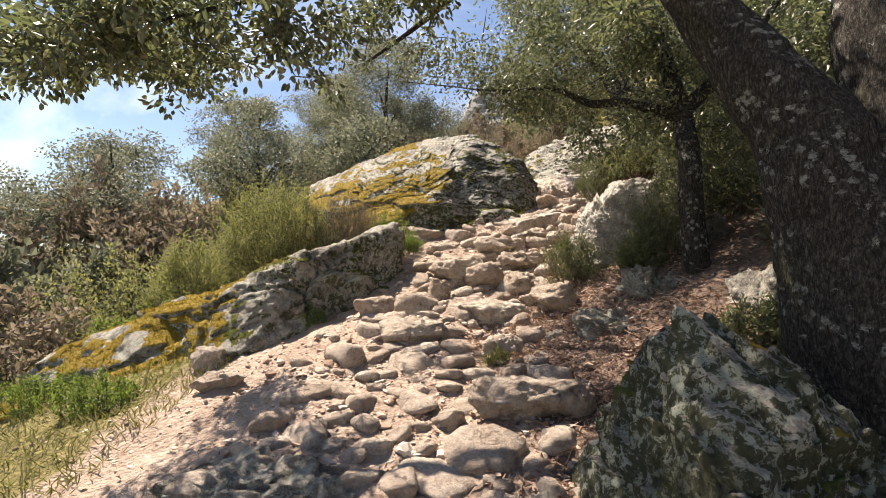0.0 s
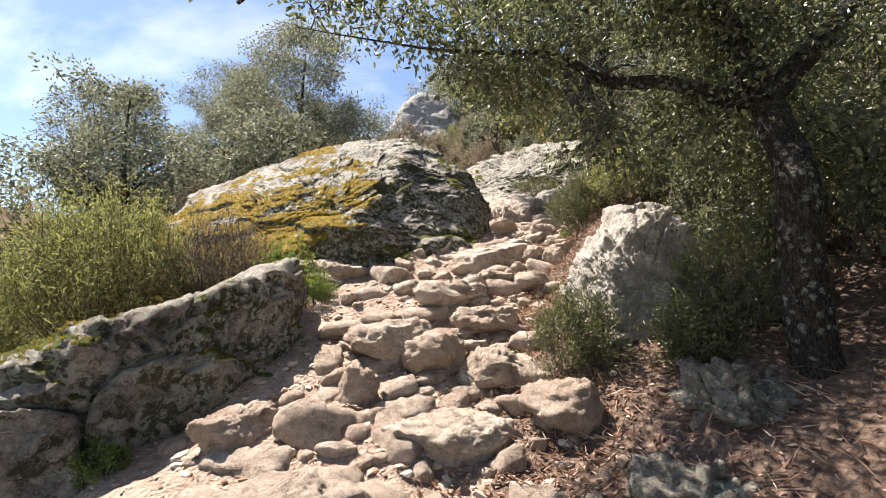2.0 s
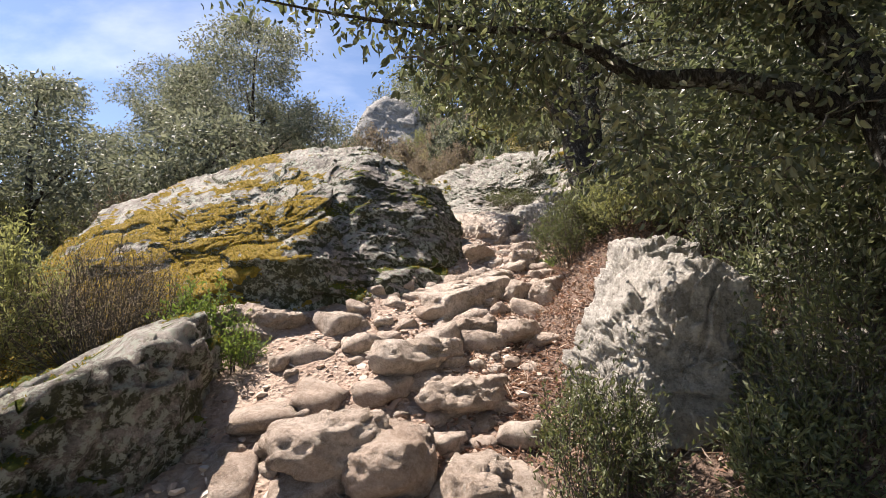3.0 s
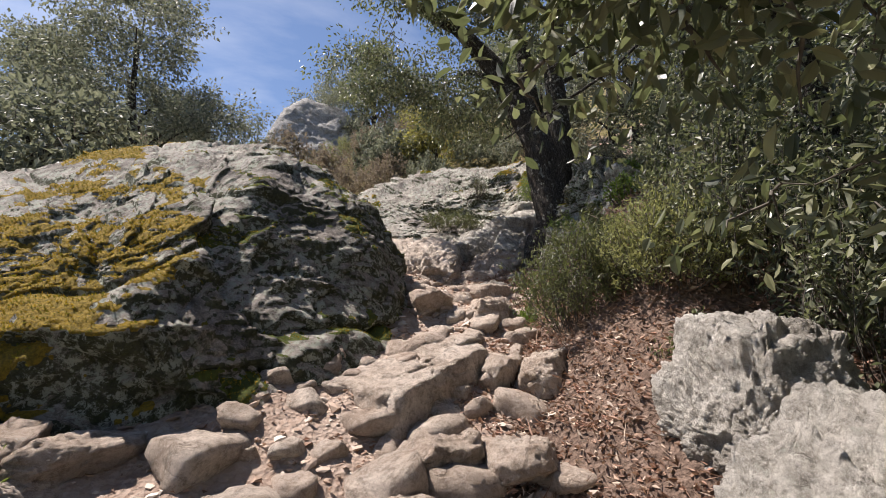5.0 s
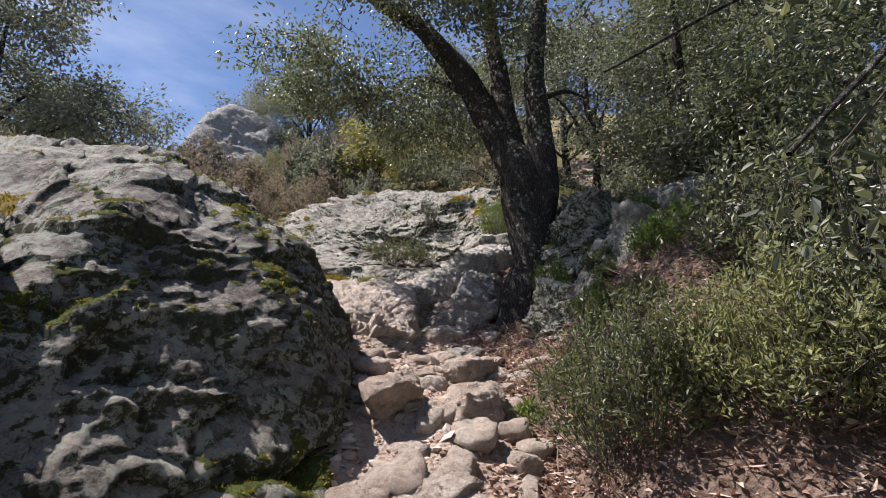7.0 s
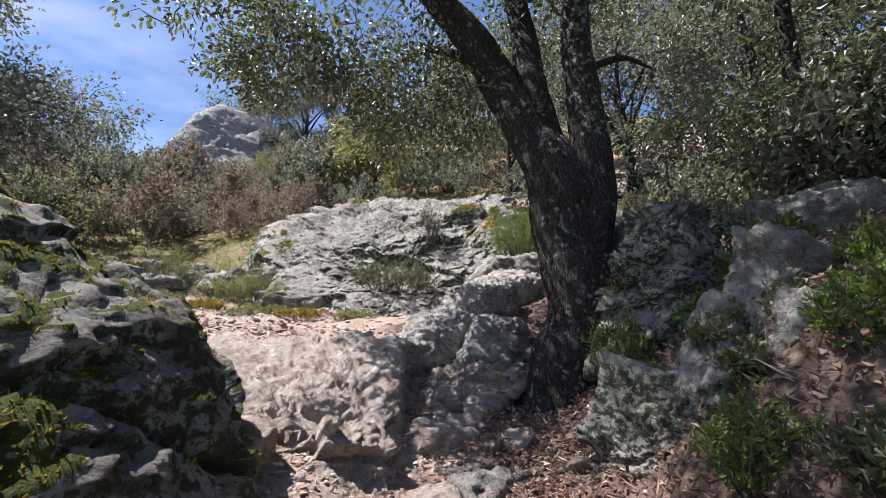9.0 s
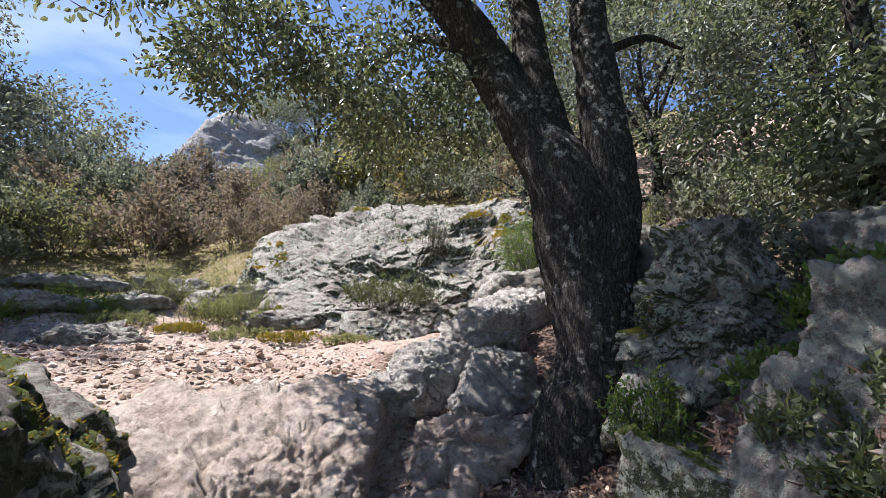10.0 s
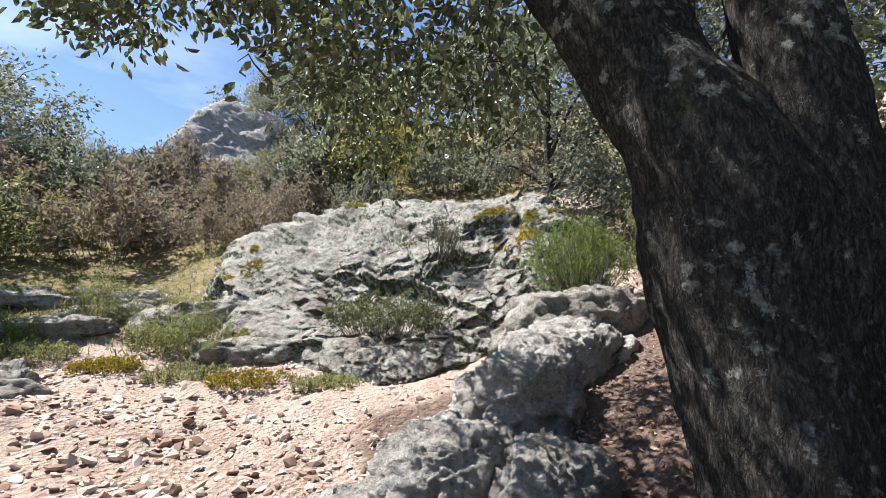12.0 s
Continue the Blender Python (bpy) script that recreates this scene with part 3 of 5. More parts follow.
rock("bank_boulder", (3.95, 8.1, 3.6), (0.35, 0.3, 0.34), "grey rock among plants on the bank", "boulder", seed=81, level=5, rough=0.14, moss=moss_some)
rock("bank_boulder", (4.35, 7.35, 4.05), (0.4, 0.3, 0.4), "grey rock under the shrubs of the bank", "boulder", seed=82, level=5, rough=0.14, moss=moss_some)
rock("bank_boulder", (3.35, 7.95, 3.05), (0.3, 0.26, 0.3), "small grey rock at the foot of the bank", "boulder", seed=83, level=5, rough=0.14)
rock("bank_boulder", (4.75, 9.5, 4.6), (0.36, 0.3, 0.36), "grey rock behind the oak trunk", "boulder", seed=84, level=5, rough=0.14)
rock("bank_boulder", (5.1, 8.4, 4.6), (0.5, 0.4, 0.3), "pale rock at the top of the bank", "boulder", seed=85, level=5, rough=0.14)

rock("path_slab", (2.25, 10.0, 2.95), (0.75, 0.7, 0.5), "large sloping bedrock slab across the path", "rock slab", mat=rock_path, seed=41, level=7, sharp=20, rough=0.15, planes=[
    ((-0.06, -0.46, 0.88), (2.3, 10.1, 3.64)), ((0.85, -0.5, 0.1), (2.9, 9.9, 3.2)), ((-0.65, -0.25, 0.7), (1.55, 10.1, 3.45)), ((0.1, 0.75, 0.65), (2.3, 10.75, 3.75)),
    ((0.25, -0.93, 0.25), (2.2, 9.15, 3.0)), ((0, 0, -1), (2.3, 10, 2.4))])
rock("path_slab", (2.35, 8.9, 2.86), (0.55, 0.36, 0.2), "flat trodden bedrock slab in the path", "rock slab", mat=rock_path, seed=43, level=5, rough=0.12)
rock("path_block", (2.95, 9.6, 3.22), (0.26, 0.22, 0.22), "squarish block wedged under the slab", "rock", mat=rock_path, seed=44, level=5, rough=0.13)
for x, y, z, h, s in [(3.25, 10.65, 3.66, (0.5, 0.3, 0.27), 45), (3.75, 10.8, 3.9, (0.52, 0.34, 0.32), 46), (4.35, 11.08, 4.14, (0.6, 0.4, 0.4), 49), (5.0, 11.3, 4.35, (0.5, 0.4, 0.4), 52), (4.0, 10.4, 3.85, (0.45, 0.3, 0.32), 55)]:
    rock("bedrock_ridge", (x, y, z), h, "hump of bare pale bedrock beside the oak roots", "bedrock", mat=rock_white, seed=s, level=6, rough=0.14, turn=0.4, sharp=12, count=14, group="bedrock ridge")
rock("bedrock_ridge", (3.5, 10.05, 3.48), (0.42, 0.34, 0.3), "broken bedrock step at the oak roots", "bedrock", mat=rock_path, seed=47, level=6, rough=0.16)
rock("bedrock_ridge", (3.3, 9.3, 3.05), (0.42, 0.3, 0.22), "dark broken bedrock below the oak roots", "bedrock", mat=rock_grey, seed=48, level=5, rough=0.18)
rock("bedrock_ridge", (5.3, 11.6, 4.6), (0.8, 0.5, 0.4), "grey bedrock behind the oak", "bedrock", mat=rock_grey, seed=50, level=5, rough=0.16)

rock("rock_outcrop", (5.2, 14.2, 4.2), (2.0, 1.2, 1.6), "broad dome of grey lichened bedrock above the clearing", "rock outcrop", moss=moss_some, shoots=9000, shoot_size=0.025, moss_shade_share=0.7, moss_shade_from=0.7, moss_shade_to=0.2, seed=51, level=8, sharp=22, rough=0.09, planes=[
    ((-0.43, -0.60, 0.67), (4.46, 13.9, 5.5)), ((-0.2, -0.92, 0.28), (4.0, 12.7, 4.4)), ((0, 0.05, 1), (5.8, 14.2, 6.5)), ((-0.92, -0.2, 0.3), (2.7, 14, 4.5)),
    ((0.8, -0.4, 0.4), (7.4, 13.5, 5.5)), ((0, 0.9, 0.4), (5, 15.9, 5.0)), ((0, 0, -1), (5, 14, 3.3)), ((0.3, -0.75, 0.6), (6.0, 12.2, 5.1))])
rock("rock_outcrop", (1.15, 13.3, 4.05), (0.6, 0.36, 0.28), "low grey rock at the edge of the clearing", "rock", seed=53, level=5, rough=0.24)
rock("rock_outcrop", (2.1, 15.6, 4.6), (0.9, 0.5, 0.4), "low pale rock in the grass above the clearing", "rock", seed=54, level=5, rough=0.24, moss=moss_some)
for x, y, h, s in [(0.2, 14.6, (0.7, 0.4, 0.2), 91), (1.3, 14.8, (0.6, 0.45, 0.2), 92), (-0.7, 15.4, (0.8, 0.5, 0.25), 93), (2.5, 14.6, (0.6, 0.4, 0.25), 94), (1.7, 16.0, (0.8, 0.45, 0.25), 95), (0.4, 16.2, (0.7, 0.4, 0.22), 96),
                   (-1.4, 14.2, (0.6, 0.4, 0.2), 97), (3.1, 13.6, (0.45, 0.3, 0.18), 98)]:
    rock("ground_rock", (x, y, on_ground(x, y) + 0.02), h, "flat pale rock showing through the turf", "rock", seed=s, level=5, rough=0.14, moss=moss_some, group="flat rocks above the clearing")
rock("summit_rock", (2.9, 27.2, 10.2), (2.4, 1.9, 2.8), "tall bare grey rock on the skyline", "rock", mat=rock_far, seed=61, level=6, sharp=15, rough=0.06, planes=[
    ((-0.66, -0.25, 0.66), (2.2, 26.2, 12.7)), ((0.93, -0.15, 0.22), (5.0, 26.5, 11.5)), ((0.05, -0.85, 0.45), (3.2, 25.6, 11.5)), ((0.25, 0, 0.95), (3.0, 27, 13.5)),
    ((-0.9, 0, 0.3), (0.7, 27, 10.0)), ((0, 0.9, 0.3), (3, 29.2, 11)), ((0, 0, -1), (3, 27, 7))])


# ---- trees and shrubs ----
def unit(v):
    return v / (np.linalg.norm(v, axis=-1, keepdims=True) + 1e-12)


def spline(points, step):
    """Points (x, y, z, r) resampled along a smooth curve."""
    q = np.asarray(points, dtype=float)
    if len(q) < 3:
        n = max(2, int(np.linalg.norm(q[-1, :3] - q[0, :3]) / step))
        t = np.linspace(0, 1, n)[:, None]
        return q[0] * (1 - t) + q[-1] * t
    e = np.vstack([2 * q[0] - q[1], q, 2 * q[-1] - q[-2]])
    out = []
    for i in range(1, len(e) - 2):
        n = max(2, int(np.linalg.norm(e[i + 1, :3] - e[i, :3]) / step))
        t = np.linspace(0, 1, n, endpoint=False)[:, None]
        out.append(0.5 * (2 * e[i] + (e[i + 1] - e[i - 1]) * t + (2 * e[i - 1] - 5 * e[i] + 4 * e[i + 1] - e[i + 2]) * t ** 2
                          + (3 * e[i] - e[i - 1] - 3 * e[i + 1] + e[i + 2]) * t ** 3))
    out.append(q[-1:])
    return np.vstack(out)


def tube(q, sides, gnarl=0.0, seed=0):
    """A tapering tube along the points q (x, y, z, r)."""
    p, r = q[:, :3], np.maximum(q[:, 3], 0.0015)
    d = unit(np.gradient(p, axis=0))
    a = unit(np.cross(d, np.array([0.31, 0.17, 0.93]) if abs(d[0, 2]) < 0.8 else np.array([0.9, 0.3, 0.1])))
    b = np.cross(d, a)
    ang = np.linspace(0, 2 * np.pi, sides, endpoint=False)
    ring = a[:, None, :] * np.cos(ang)[None, :, None] + b[:, None, :] * np.sin(ang)[None, :, None]
    rad = np.repeat(r[:, None], sides, 1)
    v = p[:, None, :] + ring * rad[..., None]
    if gnarl:
        flat = v.reshape(-1, 3)
        k = 1 + gnarl * (0.9 * fbm(flat * 3.1, 3, seed) + (0.35 if sides > 30 else 0.5) * ridged(flat * np.array([14, 14, 4.0]), 3, seed + 3) - 0.2)
        if sides > 30:
            k = k + 0.035 * ridged(flat * np.array([30, 30, 7.0]), 2, seed + 4)
        v = p[:, None, :] + ring * (rad * k.reshape(rad.shape))[..., None]
    n = len(p)
    i = np.arange(n - 1)[:, None] * sides
    j = np.arange(sides)[None, :]
    k2 = (j + 1) % sides
    f = np.stack([i + j, i + k2, i + sides + k2, i + sides + j], -1).reshape(-1, 4)
    return v.reshape(-1, 3), f


def joined(pieces):
    vs, fs, o = [], [], 0
    for v, f in pieces:
        vs.append(v)
        fs.append(f + o)
        o += len(v)
    return np.vstack(vs), np.vstack(fs)


def leaves(at, way, length, width, rng, fold=0.35, fine=True):
    """A folded leaf at each place, pointing along way."""
    n = len(at)
    way = unit(way)
    side = unit(np.cross(way, rng.normal(size=(n, 3))))
    up = np.cross(side, way)
    L = (length * rng.uniform(0.6, 1.25, n))[:, None]
    W = (width * rng.uniform(0.7, 1.2, n))[:, None] * 0.5
    mid = at + way * L * 0.45
    lift = up * W * fold
    tip = at + way * L - up * L * 0.12
    if fine:
        one, two = at + way * L * 0.3, at + way * L * 0.68 - up * L * 0.04
        v = np.stack([at, one + side * W * 0.9 + lift, two + side * W * 0.8 + lift, tip, two - side * W * 0.8 + lift, one - side * W * 0.9 + lift], 1).reshape(-1, 3)
        base = np.array([[0, 1, 2], [0, 2, 3], [0, 3, 4], [0, 4, 5]])
        k = 6
    else:
        v = np.stack([at, mid + side * W + lift, tip, mid - side * W + lift], 1).reshape(-1, 3)
        base = np.array([[0, 1, 2], [0, 2, 3]])
        k = 4
    return v, (base[None] + (np.arange(n) * k)[:, None, None]).reshape(-1, 3)


def in_blobs(blobs, rng, hollow=0.35, clump=0.16):
    out = []
    for c, r, n in blobs:
        m = max(2, n // 7)
        d = unit(rng.normal(size=(m, 3)))
        k = rng.uniform(hollow ** 3, 1, m) ** (1 / 3)
        heart = np.asarray(c) + d * k[:, None] * np.asarray(r)
        out.append(heart[rng.integers(m, size=n)] + rng.normal(size=(n, 3)) * clump * np.array([1, 1, 0.7]))
    return np.vstack(out)


def tree(name, base, limbs, blobs, label, leaf_mat, seed=0, leaf=0.045, leaf_w=0.02, per=16, spread=0.13, fine=True, sides=12, gnarl=0.16, group="", hang=0.35, twig=0.005):
    """A tree: explicit limbs (x, y, z, radius), and twig ends drawn from blobs, each joined to the nearest wood. Places are in the world; the thing stands at base."""
    rng = np.random.default_rng(seed)
    base = np.asarray(base, dtype=float)
    lines = [spline(l, 0.035 if sides > 30 else 0.08 if sides > 9 else 0.2) for l in limbs]
    for l in lines:
        l[:, :3] += 0.25 * l[:, 3:4] * np.stack([vnoise(l[:, :3] * 2.2, seed + a) for a in range(3)], -1)
    wood = [(lambda v, f: (v - base, f))(*tube(l, sides, gnarl, seed + i)) for i, l in enumerate(lines)]
    nodes = np.vstack([l[len(l) // 3:, :3] for l in lines])
    ends = in_blobs(blobs, rng, clump=0.16 if sides > 9 else 0.24)
    order = np.argsort([np.min(((nodes - e) ** 2).sum(1)) for e in ends])
    pool = np.zeros((len(nodes) + len(ends) * 3, 3))
    pool[:len(nodes)] = nodes
    have = len(nodes)
    twigs, ways = [], []
    for e in ends[order]:
        k = int(np.argmin(((pool[:have] - e) ** 2).sum(1)))
        s = pool[k]
        gap = np.linalg.norm(e - s)
        m1 = s + (e - s) * 0.35 + rng.normal(size=3) * gap * 0.10 + np.array([0, 0, gap * 0.08])
        m2 = s + (e - s) * 0.7 + rng.normal(size=3) * gap * 0.08 + np.array([0, 0, gap * 0.05])
        r0 = min(0.014, twig + 0.006 * gap)
        twigs.append(tube(np.array([[*s, r0], [*m1, r0 * 0.75], [*m2, r0 * 0.5], [*e, r0 * 0.25]]), 4 if sides > 9 else 3))
        ways.append(e - m2)
        pool[have], pool[have + 1], pool[have + 2] = m1, m2, e
        have += 3
    ends, ways = ends[order], unit(np.array(ways))
    n = len(ends) * per
    who = np.repeat(np.arange(len(ends)), per)
    off = unit(rng.normal(size=(n, 3))) * (spread * 1.7 * rng.uniform(0.05, 1, n) ** 0.5)[:, None] * np.array([1, 1, 0.7])
    at = ends[who] + off - ways[who] * spread * 0.4
    way = unit(off) * 0.7 + ways[who] * 0.5 + rng.normal(size=(n, 3)) * 0.5 - np.array([0, 0, hang])
    lv, lf = leaves(at - base, way, leaf, leaf_w, rng, fine=fine)
    t = thing(name, base, label, "tree", group)
    part("trunk", mesh_data("trunk", *joined(wood), bark_mat), t)
    tv, tf = joined(twigs)
    part("twig_mass", mesh_data("twig_mass", tv - base, tf, twig_mat), t)["kind"] = "stuff"
    part("crown", mesh_data("crown", lv, lf, leaf_mat, False), t)
    return t


def bush(name, base, size, label, leaf_mat, seed=0, stems=40, per=60, leaf=0.02, leaf_w=0.006, lean=0.5, category="shrub", group="", start=0.3, loose=0.02, flare=1.0, stem_r=0.004):
    """A shrub: many thin stems from one foot, each set with small leaves. size: half width x, half width y, height."""
    rng = np.random.default_rng(seed)
    sx, sy, h = size
    ang = rng.uniform(0, 2 * np.pi, stems)
    rad = np.sqrt(rng.uniform(0, 1, stems))
    tips = np.stack([np.cos(ang) * rad * sx, np.sin(ang) * rad * sy, h * np.sqrt(np.maximum(1 - (rad * 0.93) ** 2, 0.02)) * rng.uniform(0.65, 1.08, stems)], -1)
    feet = np.stack([np.cos(ang) * rad * sx, np.sin(ang) * rad * sy, np.zeros(stems)], -1) * (1 - lean)
    feet[:, 2] = -0.06
    pieces, at, way = [], [], []
    sprigs = 5
    for f, t in zip(feet, tips):
        m = f * 0.5 + t * 0.5 + np.array([*(t - f)[:2] * 0.12 * flare, 0]) + rng.normal(size=3) * 0.08 * h
        q = spline([(*f, stem_r), (*m, stem_r * 0.7), (*t, stem_r * 0.3)], max(0.1, h / 3))
        pieces.append(tube(q, 3))
        lines = [q[int(len(q) * 0.6):]]
        for _ in range(sprigs):
            u = rng.uniform(max(start, 0.15), 0.9) * (len(q) - 1.001)
            i = int(u)
            s0 = q[i] + (q[i + 1] - q[i]) * (u - i)
            d = unit(unit(q[i + 1, :3] - q[i, :3]) + rng.normal(size=3) * 0.55) * h * rng.uniform(0.14, 0.32)
            line = np.array([[*s0[:3], stem_r * 0.45], [*(s0[:3] + d * 0.55), stem_r * 0.3], [*(s0[:3] + d + np.array([0, 0, 0.04 * h])), stem_r * 0.2]])
            pieces.append(tube(line, 3))
            lines.append(line)
        each = per // len(lines) + 1
        for line in lines:
            if len(line) < 2:
                continue
            u = rng.uniform(0, 1, each) ** 0.7 * (len(line) - 1.001)
            i = u.astype(int)
            w = (u - i)[:, None]
            at.append(line[i, :3] * (1 - w) + line[i + 1, :3] * w + rng.normal(size=(each, 3)) * loose * 0.35)
            way.append(unit(line[i + 1, :3] - line[i, :3]) * 0.6 + rng.normal(size=(each, 3)) * 0.5)
    t = thing(name, base, label, category, group)
    part("stem_mass", mesh_data("stem_mass", *joined(pieces), twig_mat), t)["kind"] = "stuff"
    part("foliage", mesh_data("foliage", *leaves(np.vstack(at), np.vstack(way), leaf, leaf_w, rng, fine=False), leaf_mat, False), t)
    return t


def foot(x, y, sink=0.05):
    return (x, y, on_ground(x, y, sink))


# the old oak over the start of the path
tree("oak_tree", (1.78, 2.05, 0.4), [
    [(1.98, 2.1, 0.2, .40), (1.95, 2.08, 0.8, .29), (1.88, 2.05, 1.5, .26), (1.74, 2.12, 2.1, .22), (1.5, 2.35, 2.8, .16), (1.1, 2.7, 3.6, .13), (0.4, 3.5, 4.2, .09), (-0.9, 4.0, 4.3, .055), (-2.2, 3.9, 4.0, .03)],
    [(0.9, 2.85, 3.75, .05), (0.0, 2.9, 3.7, .035), (-1.0, 2.95, 3.45, .022), (-1.9, 2.9, 3.2, .01)],
    [(1.92, 2.05, 1.4, .23), (2.08, 2.1, 2.2, .2), (2.16, 2.2, 3.2, .16), (2.3, 2.4, 4.6, .1)],
    [(0.8, 3.0, 3.95, .06), (0.2, 4.2, 4.3, .045), (-0.3, 5.0, 4.35, .03), (-1.0, 5.6, 4.2, .015)]],
    # the 380 and 100 blobs are unseen, added to shade the foreground rock
    [((-1.7, 2.9, 3.15), (0.9, 0.6, 0.4), 150), ((-2.4, 3.9, 3.7), (1.0, 0.7, 0.4), 80), ((-0.8, 4.5, 4.2), (1.2, 0.8, 0.4), 80), ((-0.1, 3.2, 4.6), (1.2, 0.9, 0.35), 380), ((-0.75, 3.5, 4.4), (0.6, 0.6, 0.25), 100), ((1.9, 3.1, 4.4), (1.7, 1.6, 1.0), 90), ((-3.2, 3.0, 3.3), (0.7, 0.6, 0.5), 70), ((3.2, 2.2, 3.0), (0.9, 1.0, 1.1), 90)],
    "old holm oak with lichened bark leaning over the path", oak_leaf, seed=3, leaf=0.066, leaf_w=0.034, per=32, spread=0.10, sides=36)

# the oak whose long bough crosses the path
tree("oak_tree", (2.3, 4.2, 1.4), [
    [(2.36, 4.15, 1.2, .17), (2.32, 4.18, 1.8, .115), (2.3, 4.2, 2.6, .1), (2.35, 4.45, 3.2, .09), (2.3, 4.7, 4.0, .07), (2.15, 4.9, 5.0, .04)],
    [(2.32, 4.5, 3.15, .06), (1.9, 4.7, 3.36, .046), (1.6, 4.86, 3.42, .038), (1.2, 4.9, 3.6, .024), (.55, 5.0, 3.62, .012), (.1, 5.2, 3.76, .007), (-.5, 5.25, 3.84, .003)],
    [(2.3, 4.4, 3.1, .08), (2.9, 4.4, 3.7, .06), (3.3, 4.3, 4.3, .03)]],
    # blob at z 4.6 is mostly out of view, added to shade the bank
    [((1.25, 5.1, 4.08), (1.35, 0.6, 0.38), 150), ((1.7, 5.1, 4.6), (1.1, 0.6, 0.35), 90), ((2.4, 4.9, 4.4), (1.3, 1.1, 0.8), 130), ((3.2, 4.3, 3.2), (0.8, 0.9, 1.1), 150), ((2.55, 4.75, 3.3), (0.5, 0.6, 0.8), 110), ((0.0, 5.3, 4.0), (0.6, 0.35, 0.2), 30), ((0.9, 5.1, 3.55), (0.65, 0.3, 0.22), 90), ((1.9, 4.85, 3.15), (0.4, 0.35, 0.35), 70)],
    "holm oak with a long bough reaching across the path", oak_leaf, seed=4, leaf=0.052, leaf_w=0.027, per=26, spread=0.13)

# the forked oak at the top of the climb
tree("forked_oak_tree", (3.9, 9.5, 3.0), [
    [(3.9, 9.5, 2.7, .36), (3.86, 9.5, 3.3, .26), (3.89, 9.48, 3.7, .22), (3.96, 9.44, 4.2, .23), (3.95, 9.46, 4.65, .265), (3.87, 9.56, 5.1, .22), (3.72, 9.72, 5.6, .165), (3.5, 9.98, 6.3, .14), (3.05, 10.3, 7.0, .10), (2.4, 10.9, 7.7, .05)],
    [(3.92, 9.5, 4.9, .19), (3.86, 9.62, 5.45, .14), (3.85, 9.74, 6.2, .115), (3.9, 10.1, 7.9, .05)],
    [(3.99, 9.4, 4.3, .2), (4.06, 9.32, 4.85, .155), (4.07, 9.3, 5.15, .14), (4.03, 9.34, 5.7, .125), (4.05, 9.4, 6.3, .115), (4.25, 9.4, 7.5, .08)],
    [(3.6, 9.88, 6.0, .05), (3.35, 10.5, 6.5, .035), (3.2, 11.4, 6.6, .018)],
    [(4.08, 9.32, 5.9, .03), (4.32, 9.18, 6.0, .022), (4.55, 9.1, 5.95, .01)],
    [(3.85, 9.4, 3.3, .12), (3.6, 9.2, 3.1, .08), (3.4, 9.0, 2.85, .045)],
    [(3.88, 9.6, 3.3, .14), (3.75, 9.9, 3.25, .09), (3.6, 10.2, 3.3, .045)]],
    # the 430 blob hangs above the view, added to shade the rocky bank
    [((2.2, 11.3, 6.9), (0.7, 0.6, 0.3), 14), ((2.3, 10.2, 7.0), (0.7, 0.4, 0.3), 40), ((4.4, 10.8, 7.5), (1.5, 1.3, 0.8), 90), ((3.4, 10.4, 6.0), (0.5, 0.4, 0.6), 80), ((4.8, 9.8, 8.0), (1.8, 1.8, 1.0), 140), ((2.0, 10.7, 6.25), (0.75, 0.6, 0.4), 130), ((2.8, 10.5, 6.05), (0.5, 0.4, 0.4), 60), ((3.8, 11.5, 6.0), (0.7, 0.6, 0.5), 85), ((2.6, 9.5, 7.4), (1.4, 1.1, 0.35), 430), ((3.2, 9.2, 6.5), (0.7, 0.4, 0.3), 60)],
    "forked dark-barked holm oak with pale lichen growing between rocks", oak_leaf, seed=6, leaf=0.056, leaf_w=0.030, per=30, spread=0.14, sides=56)

# the dense evergreen wall over the bank
tree("evergreen_oak", foot(3.7, 6.3), [
    [(3.7, 6.3, 2.6, .1), (3.65, 6.2, 3.6, .08), (3.4, 6.2, 4.6, .05), (2.9, 6.3, 5.0, .03)],
    [(3.75, 6.3, 2.7, .08), (4.0, 6.5, 3.8, .06), (4.2, 6.6, 5.0, .03)],
    [(3.4, 6.2, 4.6, .018), (2.4, 6.1, 4.4, .012), (1.75, 6.05, 3.86, .007), (1.26, 6.08, 3.5, .003)],
    [(2.5, 6.12, 4.45, .01), (1.95, 6.3, 4.2, .006), (1.5, 6.5, 3.9, .003)]],
    # the 240 blob is unseen canopy, added to darken foliage and bank below
    [((4.2, 6.1, 4.3), (1.0, 1.2, 1.5), 250), ((3.6, 5.3, 3.5), (0.6, 0.7, 0.9), 100), ((1.55, 6.15, 3.68), (0.06, 0.05, 0.05), 1), ((1.75, 6.2, 4.0), (0.3, 0.1, 0.12), 2), ((3.5, 6.0, 4.0), (0.6, 0.7, 1.1), 150), ((3.0, 7.0, 6.3), (1.3, 1.1, 0.4), 240)],
    "dense young holm oak leaning out from the bank", oak_leaf, seed=7, leaf=0.046, leaf_w=0.024, per=28, spread=0.13, twig=0.002)
